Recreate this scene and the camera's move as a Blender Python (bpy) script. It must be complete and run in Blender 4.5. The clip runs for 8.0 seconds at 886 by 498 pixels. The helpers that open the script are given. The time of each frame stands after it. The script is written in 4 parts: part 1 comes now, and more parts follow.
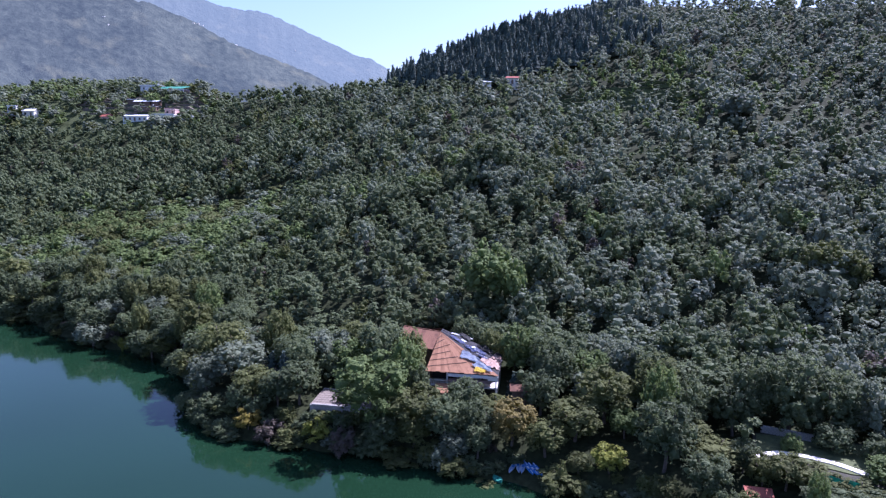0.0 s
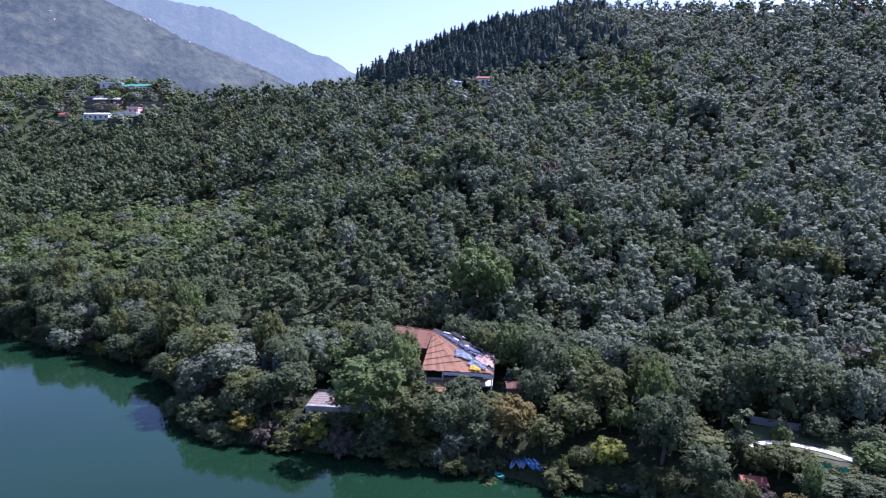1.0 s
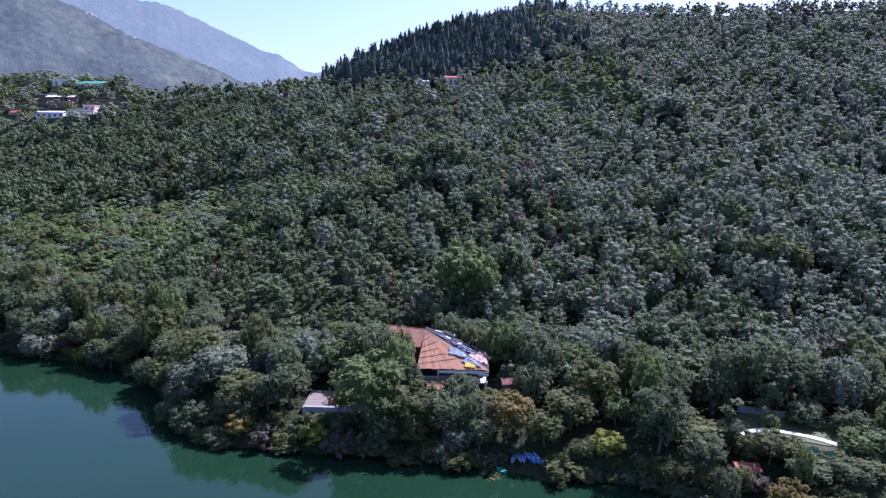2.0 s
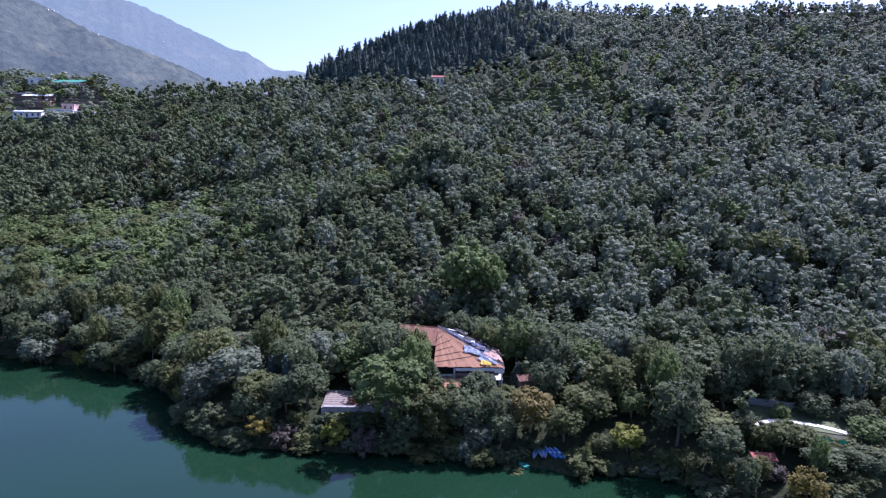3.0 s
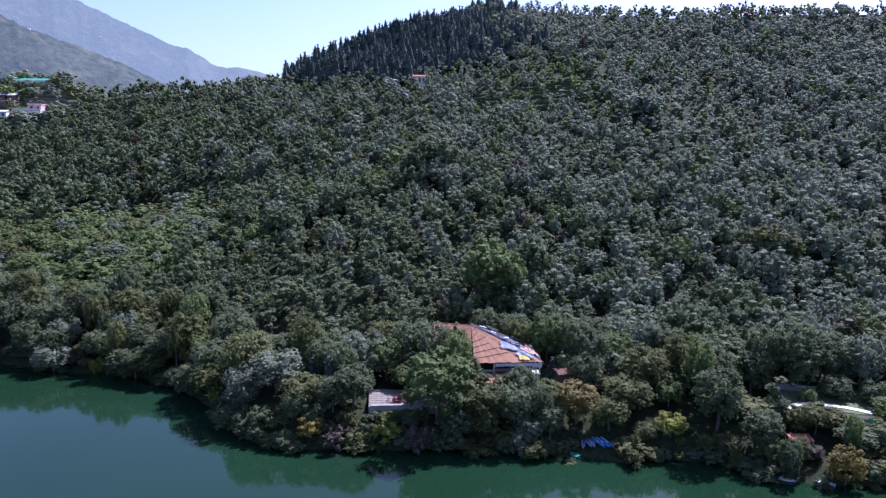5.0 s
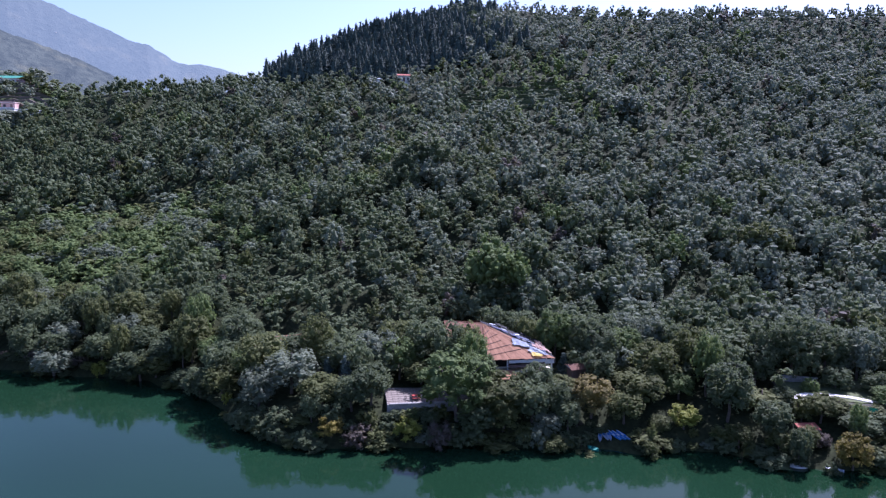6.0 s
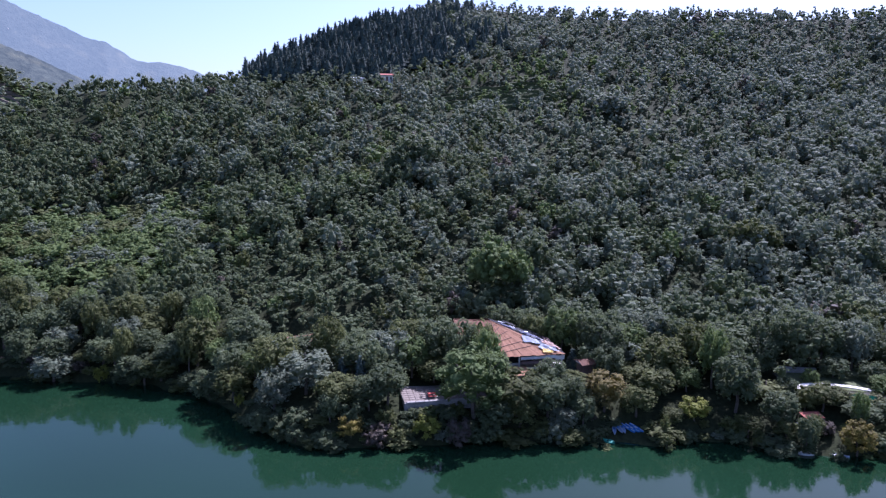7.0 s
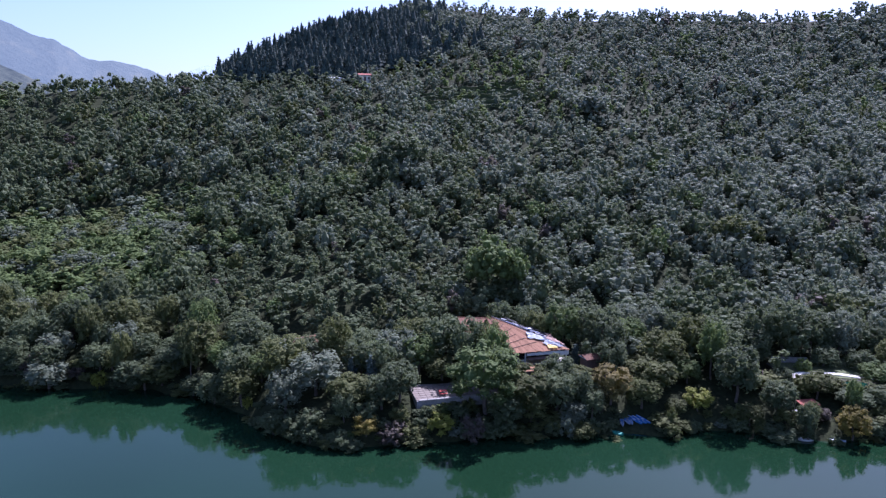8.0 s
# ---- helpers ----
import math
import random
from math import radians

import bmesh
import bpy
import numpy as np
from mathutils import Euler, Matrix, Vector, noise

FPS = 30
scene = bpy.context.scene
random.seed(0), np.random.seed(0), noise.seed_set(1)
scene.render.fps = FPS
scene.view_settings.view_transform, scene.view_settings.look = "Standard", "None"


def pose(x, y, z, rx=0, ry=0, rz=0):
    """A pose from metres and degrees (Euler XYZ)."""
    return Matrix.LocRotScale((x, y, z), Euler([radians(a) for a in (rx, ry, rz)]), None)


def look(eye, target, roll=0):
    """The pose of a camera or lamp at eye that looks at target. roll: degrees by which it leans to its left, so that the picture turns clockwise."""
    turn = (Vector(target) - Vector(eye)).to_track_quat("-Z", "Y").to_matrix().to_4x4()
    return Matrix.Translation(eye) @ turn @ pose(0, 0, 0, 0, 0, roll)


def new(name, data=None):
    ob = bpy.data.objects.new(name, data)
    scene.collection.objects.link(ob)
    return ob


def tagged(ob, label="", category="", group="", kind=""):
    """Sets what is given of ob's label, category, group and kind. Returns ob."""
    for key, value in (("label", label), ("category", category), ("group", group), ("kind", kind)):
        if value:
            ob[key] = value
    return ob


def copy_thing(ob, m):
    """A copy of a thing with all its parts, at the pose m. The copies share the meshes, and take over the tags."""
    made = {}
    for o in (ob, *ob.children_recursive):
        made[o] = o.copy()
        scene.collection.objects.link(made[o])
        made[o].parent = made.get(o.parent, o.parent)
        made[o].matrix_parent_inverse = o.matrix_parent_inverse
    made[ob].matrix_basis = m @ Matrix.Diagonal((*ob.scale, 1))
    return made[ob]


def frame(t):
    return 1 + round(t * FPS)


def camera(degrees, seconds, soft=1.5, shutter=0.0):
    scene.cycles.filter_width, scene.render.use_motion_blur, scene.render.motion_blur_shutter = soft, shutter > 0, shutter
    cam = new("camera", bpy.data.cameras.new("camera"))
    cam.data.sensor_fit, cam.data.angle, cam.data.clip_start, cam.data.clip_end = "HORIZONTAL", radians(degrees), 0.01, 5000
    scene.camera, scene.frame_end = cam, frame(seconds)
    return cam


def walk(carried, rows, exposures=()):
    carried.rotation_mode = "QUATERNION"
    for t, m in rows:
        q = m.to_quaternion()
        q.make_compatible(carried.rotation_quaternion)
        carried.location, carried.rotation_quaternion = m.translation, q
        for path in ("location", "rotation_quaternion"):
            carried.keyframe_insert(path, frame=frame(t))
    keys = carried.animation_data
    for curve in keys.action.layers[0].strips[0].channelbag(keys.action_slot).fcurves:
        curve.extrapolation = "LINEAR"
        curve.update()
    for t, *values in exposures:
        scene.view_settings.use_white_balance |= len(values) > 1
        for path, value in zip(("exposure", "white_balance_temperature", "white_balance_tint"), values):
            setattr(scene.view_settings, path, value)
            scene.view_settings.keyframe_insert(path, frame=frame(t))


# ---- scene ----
cam = camera(66.3, 8.0, 1.25)
PATH = [
    (0, (5.828, -1.632, 52.693), (5.527, 0.322, 52.387), 0.6),
    (0.5, (2.642, -2.426, 52.743), (2.394, -0.466, 52.437), 0.7),
    (1, (-0.854, -3.224, 52.821), (-1.032, -1.256, 52.514), 0.7),
    (1.5, (-4.475, -4.021, 52.889), (-4.577, -2.047, 52.581), 0.7),
    (3, (-16.9, -5.999, 53.179), (-16.854, -4.024, 52.867), 0.6),
    (3.5, (-21.134, -6.495, 53.319), (-21.052, -4.521, 53.005), 0.5),
    (4, (-25.733, -6.957, 53.427), (-25.619, -4.986, 53.112), 0.5),
    (4.5, (-30.042, -7.299, 53.618), (-29.889, -5.331, 53.302), 0.4),
    (6, (-44.005, -7.783, 54.18), (-43.706, -5.832, 53.857), 0.3),
    (6.5, (-48.588, -7.71, 54.3), (-48.243, -5.766, 53.976), 0.3),
    (7, (-53.448, -7.485, 54.452), (-53.048, -5.553, 54.126), 0.2),
    (7.5, (-58.055, -7.188, 54.565), (-57.597, -5.268, 54.238), 0.2),
    (8, (-62.733, -6.83, 54.644), (-62.221, -4.924, 54.316), 0.0),
]
EXPOSURES = [(0.0, 1.58, 5240.0, 38.0), (8.0, 1.38, 5240.0, 38.0)]
walk(cam, [(t, look(eye, target, roll)) for t, eye, target, roll in PATH], EXPOSURES)

# ---------------------------------------------------------------- light
SUN_AZ, SUN_EL = radians(46.0), radians(50.0)
world = bpy.data.worlds.new("world")
scene.world = world
world.use_nodes = True
wn = world.node_tree.nodes
sky = wn.new("ShaderNodeTexSky")
sky.sky_type = "NISHITA"
sky.sun_disc = False
sky.sun_elevation, sky.sun_rotation = SUN_EL, SUN_AZ
sky.altitude, sky.air_density, sky.dust_density, sky.ozone_density = 900.0, 1.2, 3.6, 3.0
wn["Background"].inputs["Strength"].default_value = 0.073
world.node_tree.links.new(sky.outputs["Color"], wn["Background"].inputs["Color"])

sun_data = bpy.data.lights.new("sun", "SUN")
sun_data.energy, sun_data.angle, sun_data.color = 4.1, radians(0.53), (1.0, 0.96, 0.9)
sun = new("sun", sun_data)
sun_way = Vector((math.sin(SUN_AZ) * math.cos(SUN_EL), math.cos(SUN_AZ) * math.cos(SUN_EL), math.sin(SUN_EL)))
sun.matrix_world = look((0, 60, 150), tuple(Vector((0, 60, 150)) - sun_way))


# ---------------------------------------------------------------- materials
def material(name):
    mat = bpy.data.materials.new(name)
    mat.use_nodes = True
    return mat, mat.node_tree.nodes, mat.node_tree.links, mat.node_tree.nodes["Principled BSDF"]


def ramp(nodes, stops):
    node = nodes.new("ShaderNodeValToRGB")
    while len(node.color_ramp.elements) < len(stops):
        node.color_ramp.elements.new(0.5)
    for element, (at, colour) in zip(node.color_ramp.elements, stops):
        element.position, element.color = at, (*colour, 1)
    return node


def noise_node(nodes, links, scale, detail=4.0, space="Object"):
    coord = nodes.new("ShaderNodeTexCoord") if space == "Object" else nodes.new("ShaderNodeNewGeometry")
    tex = nodes.new("ShaderNodeTexNoise")
    tex.inputs["Scale"].default_value, tex.inputs["Detail"].default_value = scale, detail
    links.new(coord.outputs["Object" if space == "Object" else "Position"], tex.inputs["Vector"])
    return tex


def mixed(nodes, links, a, b, factor, kind="MIX"):
    """A colour mix; a, b and factor are sockets or plain values."""
    node = nodes.new("ShaderNodeMix")
    node.data_type, node.blend_type = "RGBA", kind
    for socket, value in ((node.inputs[0], factor), (node.inputs[6], a), (node.inputs[7], b)):
        if isinstance(value, bpy.types.NodeSocket):
            links.new(value, socket)
        else:
            socket.default_value = value if isinstance(value, float) else (*value, 1)
    return node.outputs[2]


def leaf_material(name, low, high, gloss=0.72, through_light=0.42):
    """Foliage: leaf-by-leaf and patch-by-patch variation between two greens, dark leaf gaps painted in, some light
    passing through the blades.
    """
    mat, nodes, links, shader = material(name)
    geometry, thing = nodes.new("ShaderNodeNewGeometry"), nodes.new("ShaderNodeObjectInfo")
    patch = noise_node(nodes, links, 0.13, 3.0, "World")
    spread = nodes.new("ShaderNodeMath")
    spread.operation = "MULTIPLY_ADD"
    links.new(geometry.outputs["Random Per Island"], spread.inputs[0])
    spread.inputs[1].default_value = 0.3
    links.new(patch.outputs["Fac"], spread.inputs[2])
    add = nodes.new("ShaderNodeMath")
    add.operation = "MULTIPLY_ADD"
    links.new(thing.outputs["Random"], add.inputs[0])
    add.inputs[1].default_value = 0.42
    links.new(spread.outputs[0], add.inputs[2])
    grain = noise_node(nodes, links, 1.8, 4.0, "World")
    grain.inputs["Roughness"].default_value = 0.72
    # Noise darkens the leaf tone in small spots: painted shade of leaf gaps.
    gap_shade = nodes.new("ShaderNodeMath")
    gap_shade.operation = "MULTIPLY_ADD"
    links.new(grain.outputs["Fac"], gap_shade.inputs[0])
    gap_shade.inputs[1].default_value = 1.5
    links.new(add.outputs[0], gap_shade.inputs[2])
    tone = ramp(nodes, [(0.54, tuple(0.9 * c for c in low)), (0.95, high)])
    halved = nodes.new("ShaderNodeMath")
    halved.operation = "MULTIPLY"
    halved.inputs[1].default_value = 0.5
    links.new(gap_shade.outputs[0], halved.inputs[0])
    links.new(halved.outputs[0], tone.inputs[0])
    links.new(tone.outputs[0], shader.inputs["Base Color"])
    shader.inputs["Roughness"].default_value = gloss
    shader.inputs["Specular IOR Level"].default_value = 0.22
    relief = nodes.new("ShaderNodeBump")
    relief.inputs["Strength"].default_value, relief.inputs["Distance"].default_value = 0.6, 0.4
    links.new(grain.outputs["Fac"], relief.inputs["Height"])
    links.new(relief.outputs[0], shader.inputs["Normal"])
    thin = nodes.new("ShaderNodeBsdfTranslucent")
    warm = mixed(nodes, links, tone.outputs[0], (0.5, 0.6, 0.2), 0.1, "MIX")
    links.new(warm, thin.inputs["Color"])
    both = nodes.new("ShaderNodeMixShader")
    both.inputs[0].default_value = through_light
    links.new(shader.outputs[0], both.inputs[1])
    links.new(thin.outputs[0], both.inputs[2])
    links.new(both.outputs[0], nodes["Material Output"].inputs["Surface"])
    return mat


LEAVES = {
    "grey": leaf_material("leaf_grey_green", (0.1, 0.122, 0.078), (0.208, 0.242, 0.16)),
    # Paler copy of the grey green, with distant haze put into the colour.
    "hazed": leaf_material("leaf_hazed_green", (0.118, 0.139, 0.097), (0.24, 0.27, 0.195)),
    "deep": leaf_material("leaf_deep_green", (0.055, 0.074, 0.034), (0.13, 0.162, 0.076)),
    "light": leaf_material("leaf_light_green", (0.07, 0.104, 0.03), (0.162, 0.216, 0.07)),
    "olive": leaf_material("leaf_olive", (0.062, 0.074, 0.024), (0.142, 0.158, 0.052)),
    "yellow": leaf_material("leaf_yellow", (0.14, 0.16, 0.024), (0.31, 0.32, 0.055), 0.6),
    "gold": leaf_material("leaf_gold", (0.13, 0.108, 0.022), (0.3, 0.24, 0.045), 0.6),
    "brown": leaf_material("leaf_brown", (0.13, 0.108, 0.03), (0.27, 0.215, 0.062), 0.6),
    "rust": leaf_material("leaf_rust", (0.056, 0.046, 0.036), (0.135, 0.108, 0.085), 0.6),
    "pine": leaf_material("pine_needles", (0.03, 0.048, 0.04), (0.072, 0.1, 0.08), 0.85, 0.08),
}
SLOTS = list(LEAVES)


def plain(name, low, high, scale=1.5, rough=0.8, bump=0.2, metal=0.0, detail=6.0):
    """A matt or painted surface with stains at two scales and fine relief."""
    mat, nodes, links, shader = material(name)
    fine, broad = noise_node(nodes, links, scale * 6, detail), noise_node(nodes, links, scale * 0.7, 3.0)
    both = mixed(nodes, links, fine.outputs["Fac"], broad.outputs["Fac"], 0.5)
    tone = ramp(nodes, [(0.35, low), (0.65, high)])
    links.new(both, tone.inputs[0])
    links.new(tone.outputs[0], shader.inputs["Base Color"])
    shader.inputs["Roughness"].default_value, shader.inputs["Metallic"].default_value = rough, metal
    relief = nodes.new("ShaderNodeBump")
    relief.inputs["Strength"].default_value, relief.inputs["Distance"].default_value = bump, 0.05
    links.new(fine.outputs["Fac"], relief.inputs["Height"])
    links.new(relief.outputs[0], shader.inputs["Normal"])
    return mat


BARK = plain("bark", (0.06, 0.045, 0.035), (0.16, 0.13, 0.1), 2.0, 0.9, 0.6)


def ground_material(name, grassy):
    """Dark leaf litter under the woods, or the dry grass and earth of open fields."""
    mat, nodes, links, shader = material(name)
    fine, broad = noise_node(nodes, links, 1.2, 6.0, "World"), noise_node(nodes, links, 0.08, 3.0, "World")
    litter = ramp(nodes, [(0.3, (0.016, 0.02, 0.009)), (0.7, (0.036, 0.043, 0.018))])
    grass = ramp(nodes, [(0.3, (0.038, 0.05, 0.02)), (0.7, (0.078, 0.094, 0.04))])
    links.new(fine.outputs["Fac"], litter.inputs[0])
    links.new(fine.outputs["Fac"], grass.inputs[0])
    mask = ramp(nodes, [(0.42, (0.75, 0.75, 0.75)) if grassy else (0.5, (0, 0, 0)), (0.58, (1, 1, 1)) if grassy else (0.75, (0.12, 0.12, 0.12))])
    links.new(broad.outputs["Fac"], mask.inputs[0])
    links.new(mixed(nodes, links, litter.outputs[0], grass.outputs[0], mask.outputs[0]), shader.inputs["Base Color"])
    shader.inputs["Roughness"].default_value = 0.95
    shader.inputs["Specular IOR Level"].default_value = 0.1
    relief = nodes.new("ShaderNodeBump")
    relief.inputs["Strength"].default_value, relief.inputs["Distance"].default_value = 0.5, 0.3
    links.new(fine.outputs["Fac"], relief.inputs["Height"])
    links.new(relief.outputs[0], shader.inputs["Normal"])
    return mat


def water_material():
    """Deep green lake water: a clouded body colour under a smooth, slightly rippled face."""
    mat, nodes, links, shader = material("lake_water")
    broad = noise_node(nodes, links, 0.02, 2.0, "World")
    body = ramp(nodes, [(0.35, (0.006, 0.021, 0.009)), (0.65, (0.0075, 0.026, 0.0125))])
    links.new(broad.outputs["Fac"], body.inputs[0])
    links.new(body.outputs[0], shader.inputs["Base Color"])
    shader.inputs["Roughness"].default_value, shader.inputs["IOR"].default_value = 0.06, 1.33
    shader.inputs["Specular IOR Level"].default_value = 0.42
    wave = noise_node(nodes, links, 0.55, 3.0, "World")
    relief = nodes.new("ShaderNodeBump")
    relief.inputs["Strength"].default_value, relief.inputs["Distance"].default_value = 0.12, 0.1
    links.new(wave.outputs["Fac"], relief.inputs["Height"])
    links.new(relief.outputs[0], shader.inputs["Normal"])
    return mat


def mountain_material(name, low, high, glow):
    """A far forested mountainside seen through kilometres of blue air: woods, clearings and dry gullies."""
    mat, nodes, links, shader = material(name)
    fine, broad = noise_node(nodes, links, 0.03, 7.0, "World"), noise_node(nodes, links, 0.0035, 6.0, "World")
    broad.inputs["Distortion"].default_value = 0.9
    fine.inputs["Roughness"].default_value = 0.7
    both = mixed(nodes, links, fine.outputs["Fac"], broad.outputs["Fac"], 0.45)
    tone = ramp(nodes, [(0.4, low), (0.62, high)])
    links.new(both, tone.inputs[0])
    patch = noise_node(nodes, links, 0.009, 5.0, "World")
    dry = ramp(nodes, [(0.56, (0, 0, 0)), (0.7, (0.6, 0.6, 0.6))])
    links.new(patch.outputs["Fac"], dry.inputs[0])
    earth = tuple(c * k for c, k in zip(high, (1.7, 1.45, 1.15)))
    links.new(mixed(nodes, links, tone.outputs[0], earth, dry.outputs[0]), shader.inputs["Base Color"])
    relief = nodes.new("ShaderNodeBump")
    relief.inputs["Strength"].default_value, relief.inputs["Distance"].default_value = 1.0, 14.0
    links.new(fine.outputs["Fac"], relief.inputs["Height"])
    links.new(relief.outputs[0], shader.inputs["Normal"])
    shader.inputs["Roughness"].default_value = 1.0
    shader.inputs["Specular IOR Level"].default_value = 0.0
    # The blue air is put in as an even glow of the slope itself.
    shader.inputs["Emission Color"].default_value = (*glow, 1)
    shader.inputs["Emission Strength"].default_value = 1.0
    return mat


# ---------------------------------------------------------------- shape of the land
SHORE_X = (-400, -200, -156, -140, -125, -104, -90, -76, -69, -62, -58, -50, -38, -24, -14, -1, 6, 14, 22, 29, 37, 46, 70, 400)
SHORE_Y = (190, 178, 173, 171, 160, 151.5, 148, 138, 129, 116, 110, 107, 105.2, 104.6, 102.8, 99.5, 96.2, 98.0, 94.6, 90, 86, 85, 82, 70)
CREST_X = (-500, -256, -240, -204, -147, -128, -100, -76, -15, 12, 45, 100, 170, 280, 400)
CREST_Y = (440, 420, 412, 382, 356, 361, 368, 376, 396, 430, 452, 410, 362, 325, 300)
COEFS = (62.29, 60.82, 2.87, -3.35, 27.94, 7.06, -3.08, -1.28, -0.62, -4.56)


def shore(x):
    return (np.interp(x - 2, SHORE_X, SHORE_Y) + np.interp(x, SHORE_X, SHORE_Y) + np.interp(x + 2, SHORE_X, SHORE_Y)) / 3 + 0.5 * np.sin(x * 0.7) + 0.4 * np.sin(x * 0.31 + 1)


def bump_at(x, y, cx, cy, rx, ry):
    return np.exp(-(((x - cx) / rx) ** 2) - ((y - cy) / ry) ** 2)


def canopy(x, y):
    """Height of the closed tree cover of the hillside."""
    u, v = np.clip(x, -350, 350) / 200, (np.clip(y, 70, 520) - 260) / 150
    powers = [u**i * v**j for i in range(4) for j in range(4 - i)]
    z = sum(c * p for c, p in zip(COEFS, powers))
    z = z - 6.5 * bump_at(x, y, -112, 246, 34, 26) - 6 * bump_at(x, y, 26, 290, 30, 28) + 6 * bump_at(x, y, -147, 346, 22, 26)
    z = z + 4 * bump_at(x, y, -45, 158, 22, 22) - 9 * bump_at(x, y, -92, 378, 14, 20) + 8 * bump_at(x, y, -15, 392, 40, 24) + 5 * bump_at(x, y, 200, 355, 70, 30) + 4 * bump_at(x, y, 70, 253, 11, 11)
    z = z + 6 * bump_at(x, y, -212, 378, 24, 14) - 3 * bump_at(x, y, 75, 135, 30, 14) + 18 * bump_at(x, y, 310, 320, 70, 50) + 3 * bump_at(x, y, 60, 440, 60, 24)
    z = z + 13 * bump_at(x, y, -300, 378, 60, 52)
    return z


def open_ground(x, y):
    """How open the land is: 1 in the village and the terraced fields, 0 in the woods."""
    village = 1.05 * bump_at(x, y, -203, 356, 30, 28) + 0.85 * bump_at(x, y, -255, 352, 42, 26)
    fields = 0.36 * bump_at(x, y, 38, 296, 36, 18)
    return np.clip(village + fields, 0, 1)


def ground_z(x, y):
    x, y = np.asarray(x, float), np.asarray(y, float)
    d = y - shore(x)
    rise = np.interp(x, (-90, -62, 60, 120), (1.4, 4.7, 4.7, 3.0))
    rise = rise * (1 - 0.85 * bump_at(x, y, 3.2, 100.5, 5.5, 4.5) - 0.75 * bump_at(x, y, 36.5, 93.5, 4.5, 6.5))
    bank = np.where(d > 0, rise * (1 - np.exp(-np.maximum(d, 0) / 4.5)) + 0.035 * np.clip(d, 0, 60), np.maximum(0.6 * d, -5))
    crest = np.interp(x, CREST_X, CREST_Y)
    hill = canopy(x, np.minimum(y, crest)) - 9.0 + 7.0 * open_ground(x, y) - 0.42 * np.maximum(y - crest, 0)
    steps = 1.9
    level = np.floor(hill / steps) * steps + steps * np.clip((hill / steps % 1 - 0.72) / 0.28, 0, 1)
    hill = hill + np.clip(open_ground(x, y) * 1.6 - 0.3, 0, 1) * (level - hill)
    hill = np.maximum(hill, -5)
    land = np.maximum(bank, hill) + 0.8 * np.exp(-np.abs(bank - hill) / 1.6)
    land = land + 0.25 * np.sin(x * 0.9 + 0.6 * y) * np.clip(d / 8, 0, 1)
    return np.where(d > -0.01, land, bank)


def tri_mesh(name, verts, faces, slots=None, smooth=False):
    """A mesh of triangles from arrays, with a material slot for each triangle."""
    data = bpy.data.meshes.new(name)
    verts, faces = np.ascontiguousarray(verts, np.float32), np.ascontiguousarray(faces, np.int32)
    data.vertices.add(len(verts))
    data.vertices.foreach_set("co", verts.ravel())
    data.loops.add(faces.size)
    data.loops.foreach_set("vertex_index", faces.ravel())
    data.polygons.add(len(faces))
    data.polygons.foreach_set("loop_start", np.arange(0, faces.size, 3, dtype=np.int32))
    if slots is not None:
        data.polygons.foreach_set("material_index", np.ascontiguousarray(slots, np.int32))
    shared = np.bincount(faces.ravel(), minlength=len(verts))[faces].max(1) > 1
    data.polygons.foreach_set("use_smooth", shared if smooth else np.zeros(len(faces), bool))
    data.update(calc_edges=True)
    return data


def grid_faces(rows, cols):
    n = np.arange(rows * cols).reshape(rows, cols)
    a, b, c, d = n[:-1, :-1].ravel(), n[:-1, 1:].ravel(), n[1:, 1:].ravel(), n[1:, :-1].ravel()
    return np.concatenate([np.stack([a, b, c], 1), np.stack([a, c, d], 1)])


def build_ground():
    xs = np.concatenate([np.linspace(-4600, -420, 24), np.linspace(-400, 400, 170), np.linspace(420, 4600, 24)])
    ys = np.concatenate([np.linspace(-4600, 20, 20), np.linspace(40, 76, 8), np.linspace(78, 150, 60), np.linspace(152, 284, 50), np.linspace(285.5, 430, 84), np.linspace(434, 640, 36), np.linspace(680, 4600, 24)])
    gx, gy = np.meshgrid(xs, ys)
    verts = np.stack([gx, gy, ground_z(gx, gy)], -1).reshape(-1, 3)
    faces = grid_faces(len(ys), len(xs))
    ob = new("ground", tri_mesh("ground", verts, faces, smooth=True))
    for mat in (ground_material("forest_floor", False), ground_material("field_grass", True)):
        ob.data.materials.append(mat)
    mid_x, mid_y = verts[faces].mean(1)[:, 0], verts[faces].mean(1)[:, 1]
    ob.data.polygons.foreach_set("material_index", (open_ground(mid_x, mid_y) > 0.3).astype(np.int32))
    tagged(ob, "wooded hillside of leaf litter, grass and terraced steps", "ground", kind="structure")


def build_water():
    verts = [(-4600, -4600, 0), (4600, -4600, 0), (4600, 260, 0), (-4600, 260, 0)]
    ob = new("water", tri_mesh("water", verts, [(0, 1, 2), (0, 2, 3)]))
    ob.data.materials.append(water_material())
    tagged(ob, "calm deep green lake reflecting sky and trees", "lake", kind="structure")


build_ground()
build_water()


